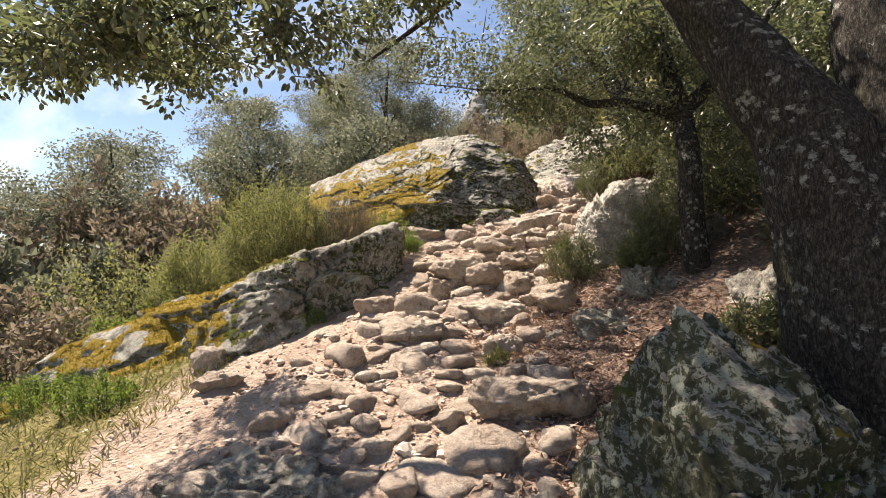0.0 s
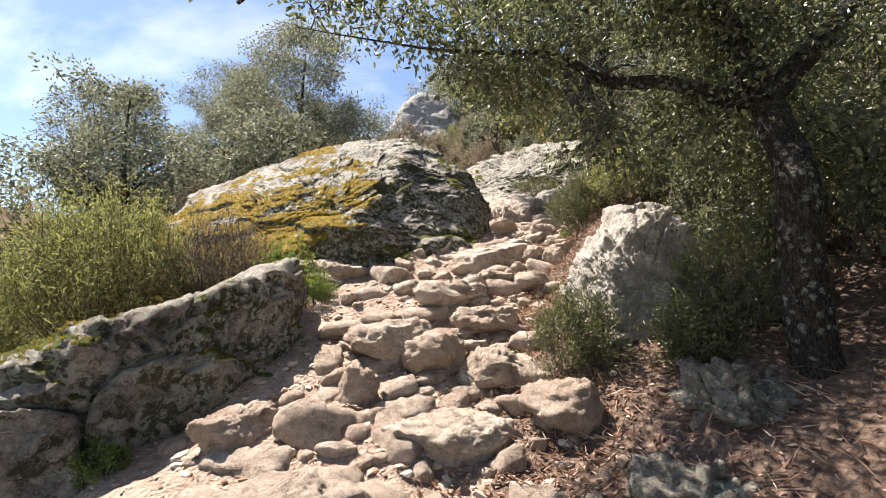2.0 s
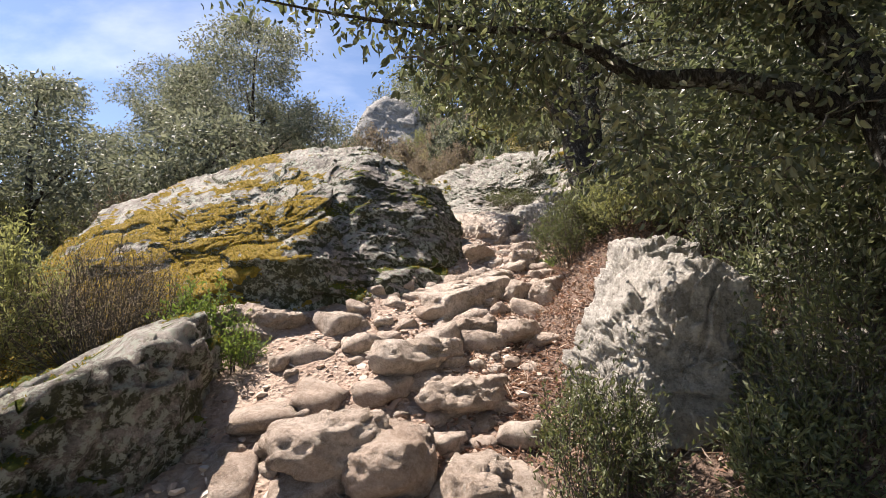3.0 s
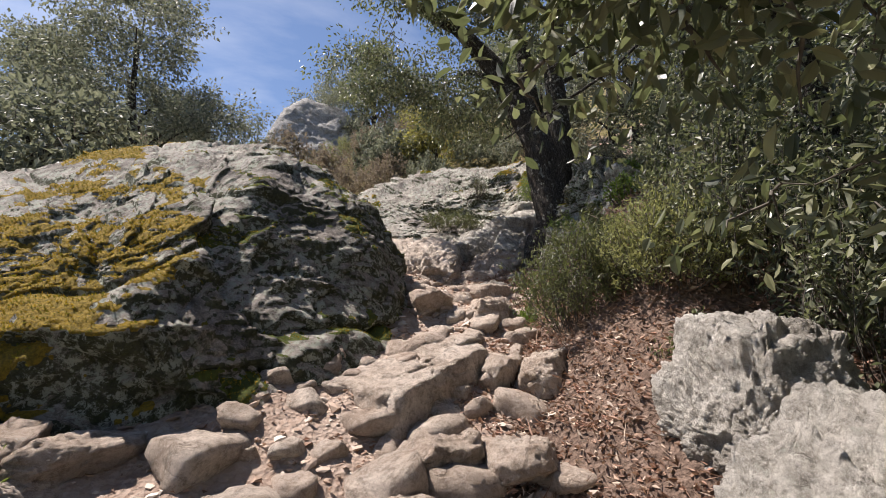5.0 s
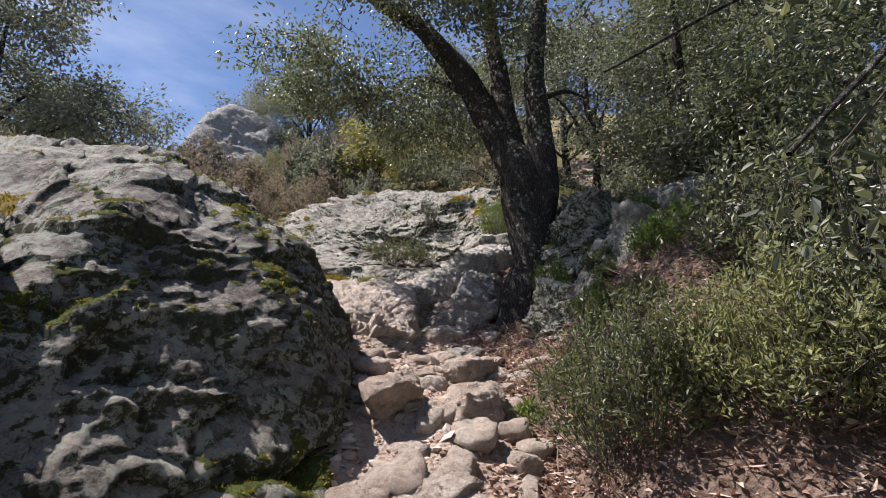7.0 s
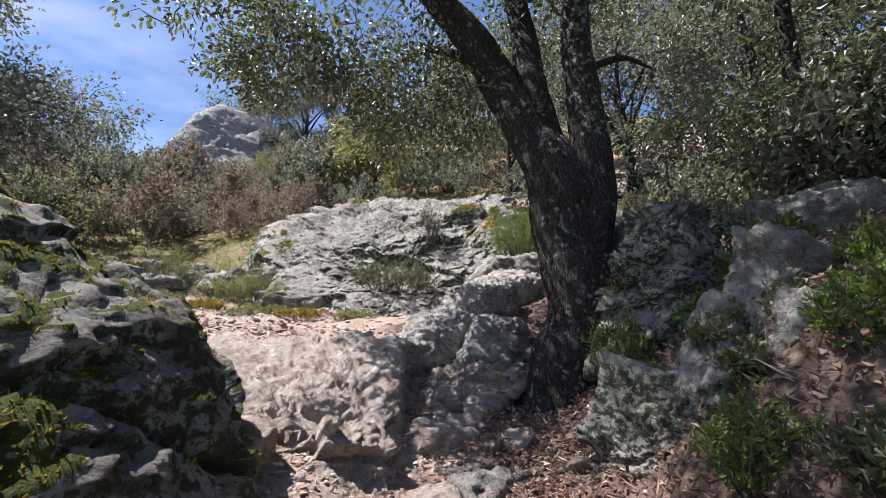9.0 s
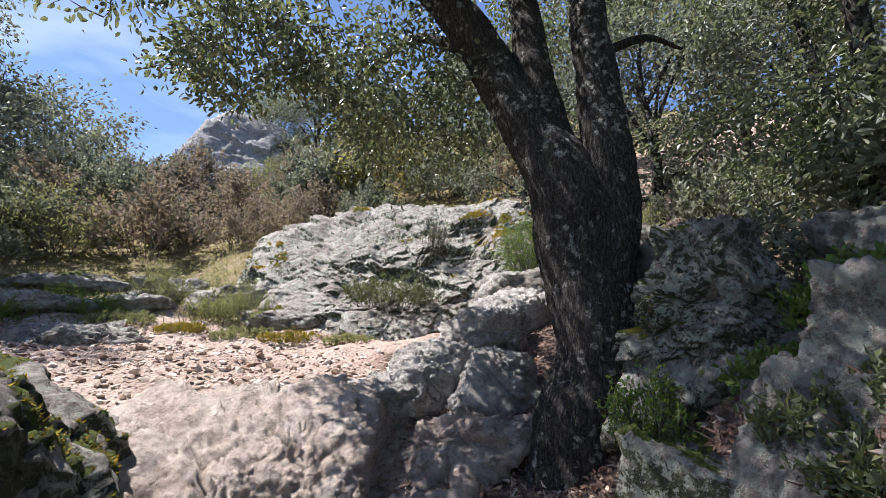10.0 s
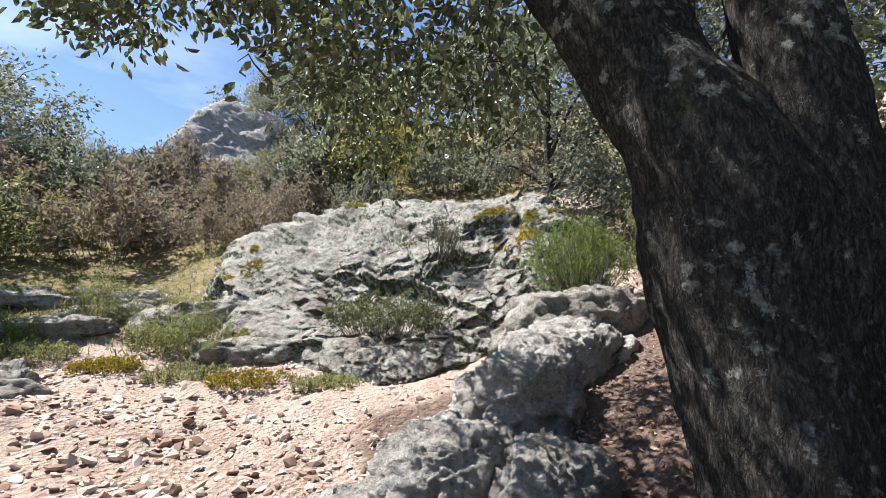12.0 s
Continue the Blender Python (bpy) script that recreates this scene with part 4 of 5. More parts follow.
tree("evergreen_oak", foot(4.6, 4.6), [
    [(4.6, 4.6, 2.4, .12), (4.5, 4.6, 3.6, .09), (4.3, 4.5, 5.0, .04)], [(4.6, 4.6, 2.8, .09), (5.0, 5.0, 4.2, .05), (5.2, 5.4, 5.2, .03)]],
    [((4.4, 4.5, 4.3), (1.2, 1.4, 1.6), 200), ((5.2, 5.6, 4.8), (1.2, 1.2, 1.4), 150), ((4.6, 3.0, 3.6), (1.2, 1.2, 1.4), 120)],
    "dense holm oak on the shaded bank", oak_leaf, seed=9, leaf=0.07, leaf_w=0.038, per=34, spread=0.17, fine=False)


tree("evergreen_oak", foot(5.7, 8.7), [
    [(5.7, 8.7, 4.4, .1), (5.6, 8.6, 5.4, .08), (5.4, 8.5, 6.6, .05), (5.2, 8.4, 7.6, .02)], [(5.7, 8.7, 4.8, .07), (6.1, 9.0, 6.0, .05), (6.3, 9.2, 7.2, .03)]],
    [((5.5, 8.3, 6.3), (1.1, 1.2, 1.4), 220), ((6.3, 9.1, 6.6), (1.1, 1.1, 1.4), 160), ((5.6, 7.4, 5.6), (0.8, 0.8, 0.9), 90)],
    "dense holm oak above the rocky bank", oak_leaf, seed=10, leaf=0.065, leaf_w=0.034, per=40, spread=0.18, fine=False)


def far_oak(name, at, height, width, label, seed, mat=None, ends=260, per=14, low=0.35, group="oaks on the slope", leaf=0.105):
    x, y, z = at
    rng = np.random.default_rng(seed)
    limbs = [[(x, y, z - 0.2, .09 * height / 4), (x + .1, y, z + height * .3, .07 * height / 4), (x, y + .1, z + height * .6, .045), (x + .1, y, z + height * .92, .015)]]
    blobs = []
    for i in range(7):
        a = i * 0.9 + rng.uniform(0, 0.5)
        h = rng.uniform(low, 0.8)
        q = (x + math.cos(a) * width * .62, y + math.sin(a) * width * .62, z + height * h)
        limbs.append([(x + .02, y, z + height * max(h - .3, .1), .04 * height / 4), (x + math.cos(a) * width * .3, y + math.sin(a) * width * .3, z + height * (h - .08), .028), (*q, .01)])
        blobs.append((q, (width * .42, width * .42, height * .15), ends // 9))
    blobs.append(((x, y, z + height * .84), (width * .5, width * .5, height * .15), ends // 5))
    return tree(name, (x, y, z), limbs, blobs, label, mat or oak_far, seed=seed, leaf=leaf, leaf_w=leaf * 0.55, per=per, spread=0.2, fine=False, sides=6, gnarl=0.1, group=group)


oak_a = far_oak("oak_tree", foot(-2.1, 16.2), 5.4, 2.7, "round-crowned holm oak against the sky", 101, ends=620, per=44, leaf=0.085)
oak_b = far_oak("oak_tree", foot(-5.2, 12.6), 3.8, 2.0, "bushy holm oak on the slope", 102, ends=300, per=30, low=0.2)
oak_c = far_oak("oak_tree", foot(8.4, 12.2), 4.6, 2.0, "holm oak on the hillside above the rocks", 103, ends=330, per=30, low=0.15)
far_oak("yellowing_tree", foot(5.7, 17.6), 1.9, 1.1, "small oak with yellowing leaves behind the outcrop", 104, yellow_leaf, ends=200, per=26, low=0.2)
far_oak("yellowing_tree", foot(-2.0, 11.6), 2.1, 0.9, "young oak behind the mossy boulder", 105, oak_far, ends=160, per=26, low=0.2)
rng = np.random.default_rng(77)
SPOTS = [(-8.2, 11.2, 1, .95), (-3.4, 14.2, 1, .75), (-6.8, 16.5, 0, .8), (-10.5, 15.5, 1, 1.1), (-4.5, 19.5, 0, .8), (-12, 10.5, 0, .9), (-9.5, 20, 1, 1.0), (-14, 18, 1, 1.2), (-16, 12, 0, 1.0),
         (10.3, 10.6, 2, 1.0), (7.4, 14.2, 2, .8), (9.6, 14.0, 2, 1.0), (11.8, 12.4, 2, 1.1), (12.5, 9, 2, 1.1), (9.0, 8.2, 2, .9), (7.0, 7.4, 2, .8), (6.5, 5.8, 2, .9), (8.5, 17.5, 2, .9), (6.0, 26.6, 0, .95), (4.4, 29.8, 1, 1.2), (7.8, 24, 1, .8),
         (10.5, 21, 2, 1.0), (-2.6, 24, 1, .7), (-6, 26, 0, .8), (5.6, 3.2, 2, .9), (4.6, 0.6, 2, .9), (-7.5, 6.6, 1, .7), (-10, 7.5, 1, .8), (-18, 6, 1, 1.0)]
for x, y, k, s in SPOTS:
    src = (oak_a, oak_b, oak_c)[k]
    c = copy_thing(src, Matrix.LocRotScale(foot(x, y), Euler((0, 0, rng.uniform(0, 6.28))), (s, s, s * rng.uniform(0.9, 1.1))))

# shrubs beside the path
bush("heather_bush", foot(-2.6, 7.2), (0.85, 0.75, 1.55), "tall feathery green tree heather on the ledge", heather_leaf, 201, 170, 110, 0.05, 0.016, 0.55, start=0.2, loose=0.06, stem_r=0.003)
bush("heather_bush", foot(-3.5, 6.6), (0.6, 0.6, 1.2), "feathery green tree heather on the slope", heather_leaf, 202, 110, 110, 0.05, 0.016, 0.55, start=0.2, loose=0.06, stem_r=0.003)
bush("dry_bush", foot(-1.55, 7.25), (0.72, 0.5, 0.95), "brown leafless twiggy shrub beside the boulder", brown_leaf, 203, 220, 40, 0.02, 0.008, 0.6, start=0.2, loose=0.05, stem_r=0.004)
bush("green_bush", foot(-0.78, 7.0), (0.26, 0.24, 0.62), "small bright green shrub among rocks", herb_leaf, 204, 34, 60, 0.04, 0.016, 0.6, loose=0.045, stem_r=0.003)
bush("low_shrub", foot(1.42, 5.05), (0.27, 0.25, 0.72), "dull green shrub in front of the pale boulder", dull_leaf, 205, 60, 70, 0.034, 0.013, 0.45, start=0.1, loose=0.045, stem_r=0.003)
bush("low_shrub", foot(2.6, 7.3), (0.42, 0.38, 0.8), "dense green shrub on the bank", dull_leaf, 206, 90, 80, 0.036, 0.014, 0.5, start=0.1, loose=0.05, stem_r=0.003)
bush("low_shrub", foot(2.85, 6.75), (0.45, 0.45, 0.6), "green shrub at the foot of the bank", heather_leaf, 207, 90, 80, 0.036, 0.014, 0.5, start=0.1, loose=0.05, stem_r=0.003)
bush("low_shrub", foot(2.5, 6.3), (0.25, 0.25, 0.32), "small green shrub at the path edge", dull_leaf, 208, 50, 50, 0.034, 0.012, 0.5, start=0.1, loose=0.04, stem_r=0.003)
bush("green_bush", foot(-0.5, 6.75), (0.2, 0.2, 0.4), "small yellowish green shrub by the ledge", herb_leaf, 209, 30, 50, 0.03, 0.011, 0.6, loose=0.03)
bush("herb_clump", foot(-2.75, 3.75), (0.32, 0.25, 0.3), "low bright green herbs below the ledge", herb_leaf, 210, 60, 40, 0.035, 0.014, 0.4, "plant", start=0.1, loose=0.03)
bush("herb_clump", foot(-3.5, 4.2), (0.45, 0.4, 0.35), "low bright green herbs on the slope", herb_leaf, 211, 70, 40, 0.035, 0.014, 0.4, "plant", start=0.1, loose=0.03)
bush("herb_clump", foot(3.3, 8.0), (0.22, 0.2, 0.3), "green herbs in a crevice of the bank", herb_leaf, 212, 40, 40, 0.03, 0.014, 0.5, "plant", start=0.1, loose=0.03)
bush("herb_clump", (3.72, 8.9, 3.72), (0.16, 0.16, 0.3), "green herbs beside the oak trunk", herb_leaf, 213, 30, 40, 0.03, 0.014, 0.5, "plant", start=0.1, loose=0.03)
for i, (x, y, s) in enumerate([(3.55, 7.7, .2), (3.75, 8.3, .18), (4.1, 7.8, .2), (3.2, 7.6, .16), (4.3, 8.4, .2), (3.95, 7.15, .25), (2.75, 8.2, .12), (3.05, 8.05, .14)]):
    bush("herb_clump", foot(x, y), (s, s, s * 1.2), "dark green plants among the rocks of the bank", dull_leaf if i % 2 else herb_leaf, 240 + i, 34, 36, 0.036, 0.018, 0.4, "plant", "plants on the bank", start=0.1, loose=0.035)
bush("herb_clump", foot(2.0, 2.9), (0.3, 0.3, 0.3), "dark green ground plants under the oak", dull_leaf, 214, 60, 40, 0.04, 0.018, 0.4, "plant", start=0.1, loose=0.04)
bush("herb_clump", foot(2.4, 2.4), (0.3, 0.3, 0.35), "dark green ground plants beside the oak trunk", dull_leaf, 215, 60, 40, 0.04, 0.018, 0.4, "plant", start=0.1, loose=0.04)
bush("green_bush", (5.6, 11.85, 4.95), (0.5, 0.42, 0.7), "bright yellowish green shrub behind the oak", herb_leaf, 216, 90, 90, 0.03, 0.01, 0.5, start=0.15, loose=0.03)
bush("twig_bush", (5.0, 13.4, 5.45), (0.25, 0.2, 0.5), "thin twiggy shrub rooted in the outcrop", dull_leaf, 217, 40, 18, 0.025, 0.009, 0.5, start=0.3, loose=0.02)

for i, (x, y, s, hh, m) in enumerate([(2.3, 14.1, .42, .4, heather_leaf), (0.9, 14.4, .4, .3, herb_leaf), (0.1, 14.0, .4, .3, herb_leaf), (3.3, 15.3, .35, .5, herb_leaf), (3.6, 14.9, .3, .45, heather_leaf), (-0.6, 14.6, .4, .4, heather_leaf)]):
    bush("low_shrub", foot(x, y), (s, s, hh), "low pale green shrub in the rocky turf", m, 280 + i, 50, 60, 0.036, 0.014, 0.4, "shrub", "low shrubs above the clearing", start=0.1, loose=0.04, stem_r=0.003)
bush("ivy_clump", (4.15, 12.95, 4.6), (0.6, 0.3, 0.4), "dark green plants in a cleft of the outcrop", dull_leaf, 290, 60, 50, 0.035, 0.018, 0.3, "plant", start=0.1, loose=0.04)

for i, (x, y, r, hh, m) in enumerate([(3.0, 12.95, .34, .10, moss_mat), (3.55, 12.6, .3, .10, heather_leaf), (2.55, 13.3, .36, .16, heather_leaf), (1.9, 13.6, .3, .12, moss_mat), (1.3, 14.0, .35, .14, heather_leaf)]):
    bush("turf_clump", foot(x, y, 0.02), (r, r * 0.7, hh), "low yellowish turf and moss at the edge of the clearing", m, 320 + i, 80, 30, 0.026, 0.012, 0.15, "plant", "turf at the edge of the clearing", start=0.0, loose=0.04, stem_r=0.002)
for i, (x, y, r, hh) in enumerate([(2.32, 4.72, .34, .85), (1.98, 4.62, .22, .5)]):
    bush("low_shrub", foot(x, y), (r, r, hh), "tangled dull green shrub beside the pale boulder", dull_leaf, 330 + i, 60, 60, 0.036, 0.016, 0.45, "shrub", "shrubs by the pale boulder", start=0.1, loose=0.04, stem_r=0.003)
for i, (x, y, z, r) in enumerate([(3.62, 8.15, 3.7, .16), (3.95, 8.5, 3.95, .16), (3.8, 8.05, 3.95, .14), (4.05, 8.2, 4.3, .15), (3.55, 7.95, 3.45, .18), (3.95, 7.7, 4.05, .16)]):
    bush("herb_clump", (x, y, z), (r, r, r * 1.1), "green herbs in a crevice between the bank boulders", herb_leaf if i % 2 else dull_leaf, 340 + i, 34, 40, 0.034, 0.02, 0.4, "plant", "plants on the bank", start=0.1, loose=0.04)
bush("moss_clump", (-1.36, 4.80, 1.06), (0.17, 0.14, 0.2), "bright green mossy plant on the face of the ledge", herb_leaf, 291, 60, 50, 0.02, 0.012, 0.3, "plant", start=0.1, loose=0.025, stem_r=0.002)
bush("grass_tuft", foot(0.46, 3.78), (0.12, 0.1, 0.16), "small green grass tuft between stones", grass_mat, 292, 40, 8, 0.08, 0.006, 0.7, "grass", start=0.0, loose=0.01, stem_r=0.001)
bush("grass_tuft", (-1.12, 5.5, 1.7), (0.12, 0.1, 0.14), "dry straw grass tuft on the ledge", grass_mat, 293, 40, 8, 0.08, 0.006, 0.7, "grass", start=0.0, loose=0.01, stem_r=0.001)

# thickets on the slopes, copied from a few plants
kinds = [bush("heather_bush", foot(1.2, 19.6), (0.85, 0.8, 1.35), "brown and grey heather on the hillside", brown_leaf, 221, 46, 46, 0.09, 0.05, 0.55, start=0.3, loose=0.055, group="heather thicket"),
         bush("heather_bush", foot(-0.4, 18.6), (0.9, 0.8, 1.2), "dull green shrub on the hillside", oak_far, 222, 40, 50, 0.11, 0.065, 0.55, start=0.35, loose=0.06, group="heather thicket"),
         bush("heather_bush", foot(-4.4, 8.4), (0.9, 0.9, 1.3), "feathery green heather on the slope", heather_leaf, 223, 60, 44, 0.06, 0.026, 0.5, start=0.15, loose=0.08, group="heather thicket"),
         bush("heather_bush", foot(-3.9, 5.9), (0.6, 0.6, 0.5), "low green plants on the slope", herb_leaf, 224, 50, 26, 0.05, 0.024, 0.4, start=0.1, loose=0.08, group="heather thicket")]


def thicket(spots, pick, lo, hi, rng):
    for x, y in spots:
        s = rng.uniform(lo, hi)
        copy_thing(kinds[pick(rng)], Matrix.LocRotScale(foot(x, y), Euler((0, 0, rng.uniform(0, 6.28))), (s, s, s * rng.uniform(0.8, 1.2))))


rng = np.random.default_rng(303)
hill = [(x + rng.uniform(-.5, .5), y + rng.uniform(-.4, .4)) for y in np.arange(18.6, 27, 1.5) for x in np.arange(-5.5, 8.6, 1.35) if not (0.5 < x < 5.2 and y > 24.6)]
thicket(hill, lambda r: int(r.choice([0, 0, 1, 1, 1, 2])), 0.5, 1.5, rng)
edge = [(-2.6, 17.2), (-3.8, 16.2), (3.6, 16.6), (5.0, 16.4), (6.6, 16.2), (4.2, 17.6), (2.6, 17.9), (-1.0, 17.6), (7.6, 15.4)]
thicket(edge, lambda r: int(r.choice([0, 1, 1])), 0.6, 0.95, rng)
below = [(x + rng.uniform(-.5, .5), y + rng.uniform(-.5, .5)) for y in np.arange(5.2, 17, 1.5) for x in np.arange(-9.5, -4.2, 1.4)]
thicket(below, lambda r: int(r.choice([1, 2, 2, 0, 3])), 0.75, 1.2, rng)
thicket([(x + rng.uniform(-.8, .8), y + rng.uniform(-.8, .8)) for y in (7, 10, 13, 16) for x in (-16, -13.5, -11)], lambda r: int(r.choice([0, 1, 1])), 1.2, 1.8, rng)
thicket([(-3.3, 8.2), (-3.9, 9.6), (-4.4, 11.2), (-3.2, 11.6), (-2.2, 12.2), (-1.0, 12.6)], lambda r: int(r.choice([2, 0, 1])), 0.6, 0.9, rng)
thicket([(-6.3, 8.3), (-7.6, 9.4), (-8.8, 8.6), (-9.6, 10.2), (-6.0, 10.0), (-7.0, 7.2), (-10.8, 8.8), (-8.2, 10.8)], lambda r: int(r.choice([0, 0, 1])), 1.5, 1.9, rng)
thicket([(-4.4, 4.8), (-4.9, 3.9), (-5.4, 5.0), (-4.0, 3.2), (-5.0, 2.8), (-6.0, 3.9), (-3.7, 6.8)], lambda r: 3, 0.7, 1.2, rng)
thicket([(4.3, 5.6), (4.8, 6.6), (4.6, 7.2), (5.4, 7.0), (5.6, 8.2), (5.2, 9.0), (5.9, 10.0), (6.4, 11.2), (7.0, 12.0), (7.6, 10.6), (8.2, 11.6), (6.6, 9.0), (8.8, 10.2), (9.4, 11.6), (3.9, 5.2), (3.3, 3.2), (3.6, 4.0), (4.4, 3.4), (3.0, 2.2), (3.2, 1.4), (7.4, 13.2), (8.6, 13.4)],
        lambda r: int(r.choice([1, 1, 2])), 0.5, 0.85, rng)
thicket([(3.0, 15.2), (2.3, 14.9), (0.4, 15.6), (-0.6, 14.6), (1.2, 16.4), (2.55, 13.9), (1.6, 14.9)], lambda r: int(r.choice([3, 2])), 0.3, 0.5, rng)

# dark evergreen shrubs that close the bank
for i, (x, y, s, hh) in enumerate([(3.2, 6.5, .5, 1.1), (3.6, 7.0, .45, .9), (3.2, 5.8, .5, 1.2), (2.95, 5.2, .4, 1.0), (3.5, 4.6, .5, 1.2), (3.1, 3.6, .45, .9), (2.9, 2.8, .4, .8)]):
    bush("evergreen_shrub", foot(x, y), (s, s, hh), "dark leafy evergreen shrub on the shaded bank", oak_leaf, 260 + i, 60, 60, 0.05, 0.024, 0.5, "shrub", "evergreen shrubs on the bank", start=0.1, loose=0.06, stem_r=0.004)

# ---- single stones of the path ----
rock("step_stone", (1.46, 7.5, 2.38), (0.5, 0.27, 0.17), "broad flat-topped tan step stone across the path", "rock", mat=rock_path, seed=301, level=6, sharp=26, rough=0.10, planes=[
    ((-0.16, -0.2, 0.97), (1.45, 7.5, 2.56)), ((0.46, -0.87, 0.15), (1.56, 7.26, 2.4)), ((-0.46, 0.87, 0.2), (1.36, 7.76, 2.45)), ((0.9, 0.4, 0.1), (1.92, 7.72, 2.45)), ((-0.85, -0.5, 0.2), (1.0, 7.27, 2.35)),
    ((0, 0, -1), (1.46, 7.5, 2.2))])
for x, y, h, t, seed, label in [
        (0.22, 5.72, (0.30, 0.24, 0.20), 0.3, 302, "big rounded tan rock in the path"),
        (0.55, 5.55, (0.26, 0.24, 0.20), 0.9, 303, "big rounded tan rock in the path"),
        (-0.03, 5.12, (0.13, 0.08, 0.18), 0.2, 304, "pointed upright stone wedged in the path"),
        (0.52, 3.95, (0.14, 0.07, 0.13), 0.1, 305, "pale flat stone standing on edge"),
        (0.62, 3.1, (0.34, 0.18, 0.16), 0.1, 306, "long dark rock across the path"),
        (0.9, 3.0, (0.09, 0.08, 0.15), 0.4, 307, "small upright dark stone"),
        (0.45, 4.75, (0.36, 0.20, 0.14), 0.2, 308, "wide flat tan rock in the path"),
        (-0.6, 7.3, (0.22, 0.18, 0.18), 0.5, 309, "grey rock lying against the boulder"),
        (-0.28, 7.2, (0.24, 0.14, 0.13), 0.1, 310, "flat grey rock lying against the boulder"),
        (-0.42, 7.08, (0.2, 0.15, 0.1), 0.9, 311, "low grey rock below the boulder"),
        (2.22, 7.2, (0.19, 0.16, 0.17), 0.5, 312, "rounded cobble at the path edge"),
        (2.0, 7.4, (0.18, 0.14, 0.15), 0.8, 313, "rounded cobble at the path edge"),
        (1.85, 7.75, (0.18, 0.14, 0.13), 0.3, 314, "rounded cobble beside the step stone"),
        (1.35, 6.85, (0.3, 0.18, 0.13), 0.4, 315, "low tan rock in the path"),
        (1.75, 6.75, (0.22, 0.17, 0.13), 0.7, 316, "low tan rock in the path"),
        (0.85, 6.5, (0.4, 0.22, 0.15), 0.6, 317, "long tan ledge stone across the path"),
        (1.0, 6.05, (0.26, 0.2, 0.16), 0.2, 318, "tan rock in the path"),
        (0.9, 5.3, (0.24, 0.18, 0.15), 0.6, 319, "tan rock in the path"),
        (1.15, 4.75, (0.2, 0.2, 0.2), 0.6, 320, "tan rock at the path edge"),
        (-0.75, 4.9, (0.26, 0.14, 0.12), 0.8, 321, "flat rock below the ledge"),
        (-0.25, 4.3, (0.3, 0.2, 0.13), 0.3, 322, "low tan rock in the path"),
        (-2.05, 4.2, (0.14, 0.11, 0.12), 0.2, 323, "small pale stone under the ledge"),
        (-1.75, 3.7, (0.2, 0.12, 0.08), 0.1, 324, "flat pale stone on the gravel"),
        (2.45, 8.3, (0.22, 0.18, 0.14), 0.2, 325, "tan rock in the path"),
        (1.95, 8.45, (0.25, 0.17, 0.13), 0.5, 326, "flat tan rock beside the boulder"),
        (2.7, 8.75, (0.2, 0.15, 0.12), 0.5, 327, "rock at the foot of the bank"),
        (1.8, 9.5, (0.2, 0.18, 0.2), 0.5, 328, "broken rock between boulder and slab")]:
    rock("path_rock", (x, y, on_ground(x, y) + h[2] * 0.35), h, label, "rock", mat=rock_path, seed=seed, level=5, sharp=22, rough=0.15, turn=t, count=11)

# ---- loose stones set in the ground ----
shapes = []
for i in range(16):
    p, f, *_ = rock_shape((i * 7.0, 0, 0), (1, 0.8, 0.6), seed=400 + i, level=3, sharp=24, rough=0.13, count=9)
    shapes.append(mesh_data("stone", p, f, rock_path, True, {"moss": np.zeros(len(p)), "gold": np.zeros(len(p)), "moss_shade": np.zeros(len(p))}))
rng = np.random.default_rng(11)
placed = []
for lo, hi, want in ((0.14, 0.22, 60), (0.085, 0.14, 110), (0.05, 0.085, 125)):
    made = 0
    for _ in range(6000):
        y = rng.uniform(2.0, 10.2)
        d = rng.normal() * 0.55 - 0.05
        x = float(eased(y, MIDDLE)) + d
        s = rng.uniform(lo, hi)
        if abs(d) > 1.15 or (x < -0.55 and y > 5.2) or (x < 1.8 and y > 8.0) or (y > 9.2 and 1.4 < x < 3.0) or any((x - a) ** 2 + (y - b) ** 2 < (0.72 * (s + c)) ** 2 for a, b, c in placed):
            continue
        placed.append((x, y, s))
        ob = part("stone", shapes[rng.integers(16)], ground)
        ob.matrix_basis = Matrix.LocRotScale((x, y, on_ground(x, y) - s * 0.08), Euler((rng.normal() * 0.2 + 0.15, rng.normal() * 0.2, rng.uniform(0, 6.28))), (s, s * rng.uniform(0.8, 1.2), s * rng.uniform(0.8, 1.25)))
        made += 1
        if made == want:
            break


def scattered(name, xs, ys, sizes, label, mat, parent, rng, flat=0.6, level=1, lift=0.1):
    """Many small broken stones in one mesh."""
    base, faces = ball(level)
    n = len(xs)
    v = base[None] * (1 + 0.35 * rng.normal(size=(n, len(base), 1)).clip(-1, 1)) * np.stack([np.ones(n), rng.uniform(0.55, 1, n), rng.uniform(0.3, 1, n) * flat], -1)[:, None, :] * sizes[:, None, None]
    a = rng.uniform(0, 6.28, n)
    ca, sa = np.cos(a)[:, None], np.sin(a)[:, None]
    tilt = rng.normal(size=n)[:, None] * 0.3
    z = v[..., 2] + v[..., 0] * tilt
    x, y = v[..., 0] * ca - v[..., 1] * sa, v[..., 0] * sa + v[..., 1] * ca
    v = np.stack([x + xs[:, None], y + ys[:, None], z + (ground_height(xs, ys) + sizes * lift)[:, None]], -1).reshape(-1, 3)
    f = (faces[None] + (np.arange(n) * len(base))[:, None, None]).reshape(-1, 3)
    ob = part(name, mesh_data(name, v, f, mat, False), parent, label)
    ob["kind"] = "stuff"
    return ob


rng = np.random.default_rng(12)
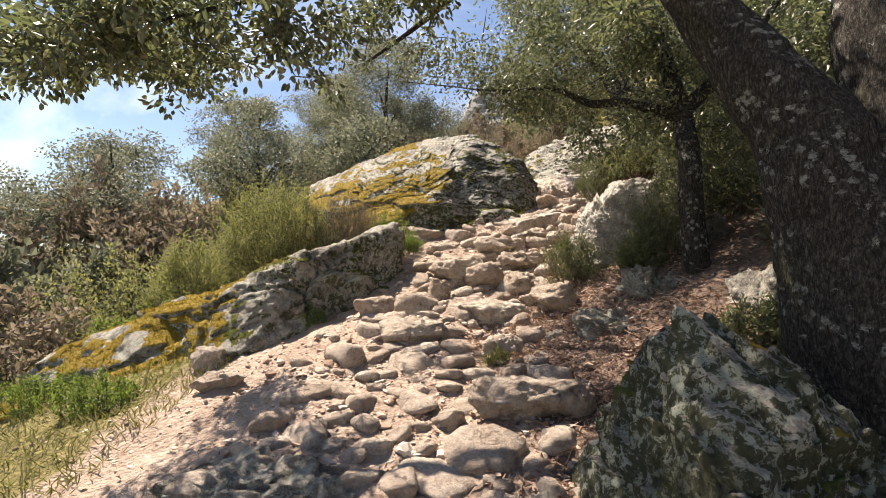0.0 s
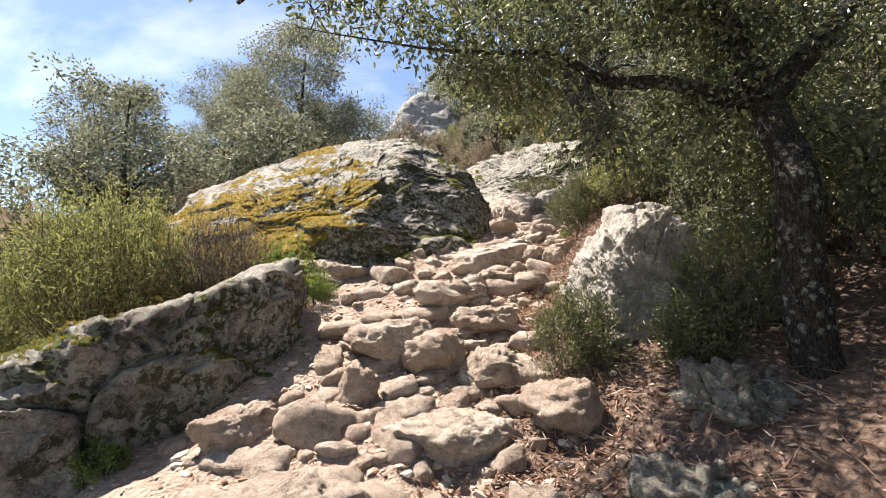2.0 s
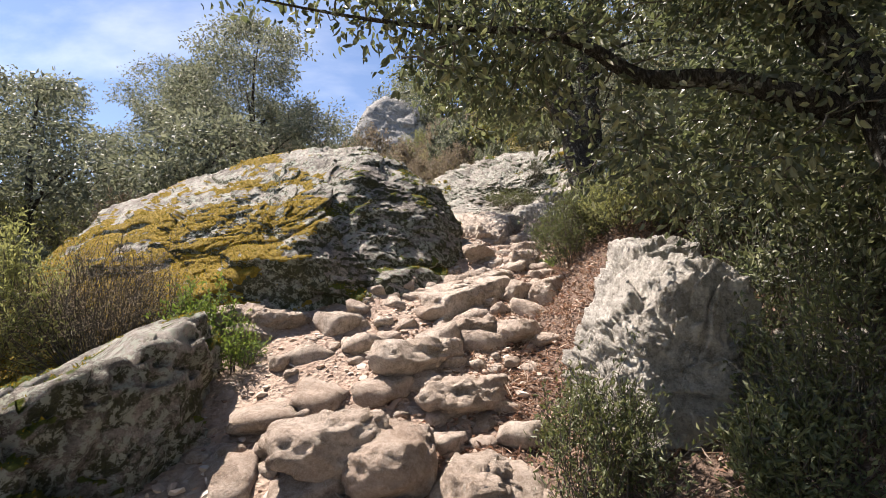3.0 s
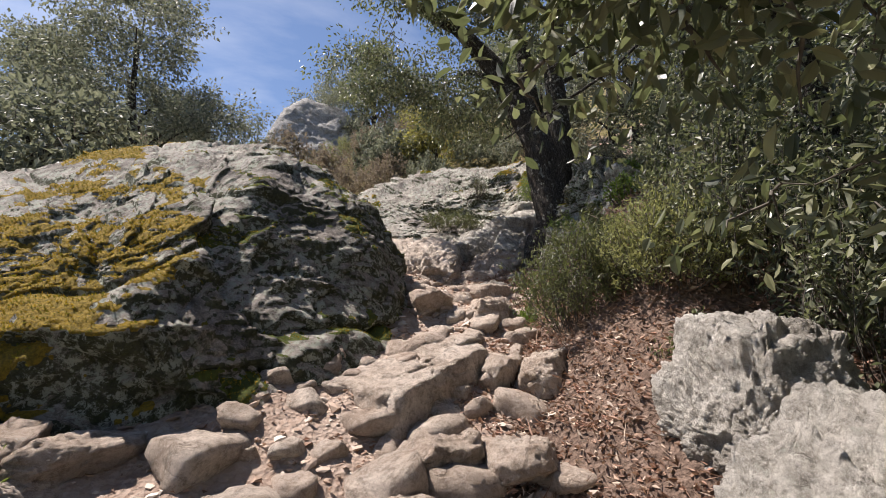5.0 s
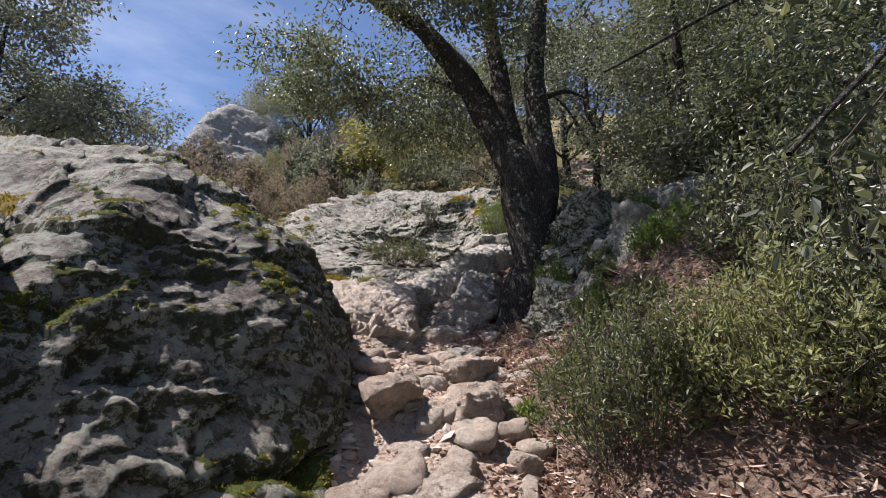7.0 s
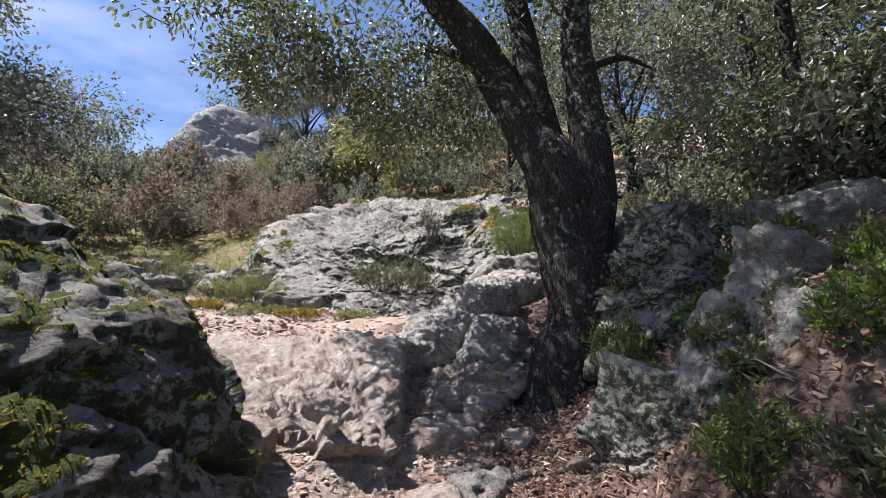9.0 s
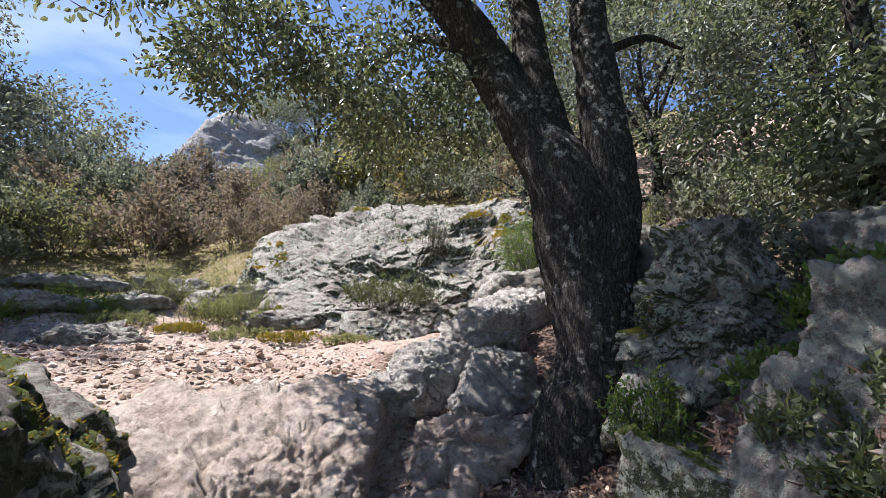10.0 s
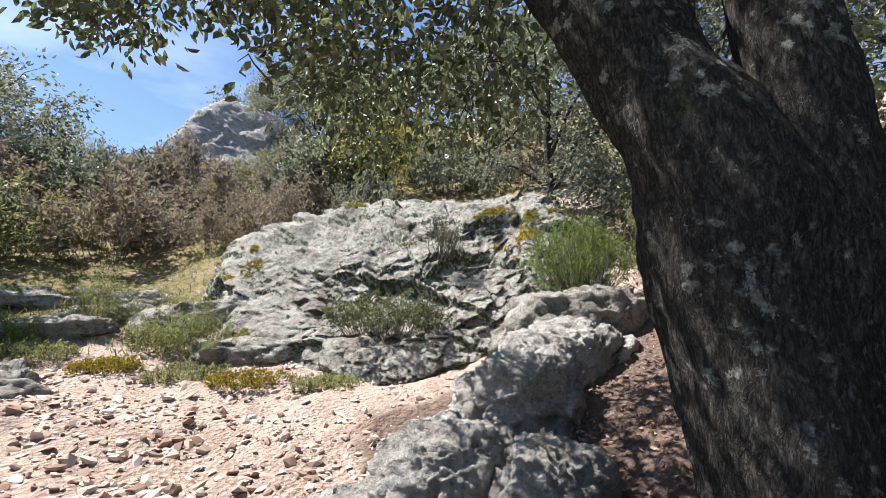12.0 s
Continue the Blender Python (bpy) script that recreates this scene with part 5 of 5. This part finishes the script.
n = 1500
ys = rng.uniform(1.2, 14.0, n)
xs = eased(ys, MIDDLE) + rng.normal(size=n) * 0.75 - 0.15 - 0.9 * smooth(10.5, 13, ys) * rng.uniform(0, 1.6, n)
scattered("cobble_spread", xs, ys, rng.uniform(0.022, 0.05, n), "small broken stones on the path", pebble_mat, ground, rng)
n = 5500
ys = rng.uniform(0.8, 14.2, n)
xs = eased(ys, MIDDLE) + rng.normal(size=n) * 0.85 - 0.2 - 1.0 * smooth(10.5, 13, ys) * rng.uniform(0, 2, n) - 0.8 * smooth(5, 3, ys) * rng.uniform(0, 1.5, n)
scattered("gravel", xs, ys, rng.uniform(0.006, 0.022, n), "reddish stone chips", pebble_mat, ground, rng)


n = 1900
ys = rng.uniform(10.4, 14.0, n)
xs = eased(ys, MIDDLE) + rng.normal(size=n) * 1.3 - 0.4
scattered("gravel", xs, ys, 0.008 + 0.035 * rng.uniform(0, 1, n) ** 2.2, "loose angular stones of the clearing", pebble_mat, ground, rng, 0.85)


def strewn(name, xs, ys, length, width, label, mat, rng, upright=0.0, lift=0.006):
    n = len(xs)
    at = np.stack([xs, ys, ground_height(xs, ys) + lift], -1)
    way = np.stack([rng.normal(size=n), rng.normal(size=n), np.abs(rng.normal(size=n)) * 0.35 + upright], -1)
    ob = part(name, mesh_data(name, *leaves(at, way, length, width, rng, 0.5, False), mat, False), ground, label)
    ob["kind"] = "stuff"


n = 16000
ys = rng.uniform(1.0, 11.0, n)
xs = eased(ys, MIDDLE) + 0.3 + np.abs(rng.normal(size=n)) * 1.25
strewn("leaf_litter", xs, ys, 0.045, 0.022, "dry brown fallen oak leaves", litter_leaf, rng)
n = 12000
ys = rng.uniform(5.6, 9.8, n)
xs = eased(ys, MIDDLE) + rng.uniform(0.7, 3.2, n)
strewn("leaf_litter", xs, ys, 0.045, 0.022, "dry brown fallen oak leaves on the bank", litter_leaf, rng)
n = 3000
ys = rng.uniform(1.0, 10.0, n)
xs = eased(ys, MIDDLE) + rng.normal(size=n) * 0.6
strewn("leaf_litter", xs, ys, 0.035, 0.018, "dry brown leaves caught between stones", litter_leaf, rng)
n = 9000
ys = rng.uniform(1.5, 8.0, n)
xs = -1.9 - np.abs(rng.normal(size=n)) * 1.8 + 0.12 * (ys - 4)
strewn("grass", xs, ys, 0.10, 0.008, "short mixed green and dry grass on the slope", grass_mat, rng, 0.9, 0)
n = 5000
ys = rng.uniform(13.6, 18.5, n)
xs = rng.uniform(-3, 4.5, n)
strewn("grass", xs, ys, 0.12, 0.010, "short mixed green and dry grass above the clearing", grass_mat, rng, 0.9, 0)
n = 2600
ys = rng.uniform(2.5, 9.0, n)
xs = eased(ys, MIDDLE) + 0.75 + np.abs(rng.normal(size=n)) * 0.8
strewn("dry_sticks", xs, ys, 0.13, 0.005, "thin dry sticks and straw on the bank", litter_leaf, rng, 0.12, 0.012)
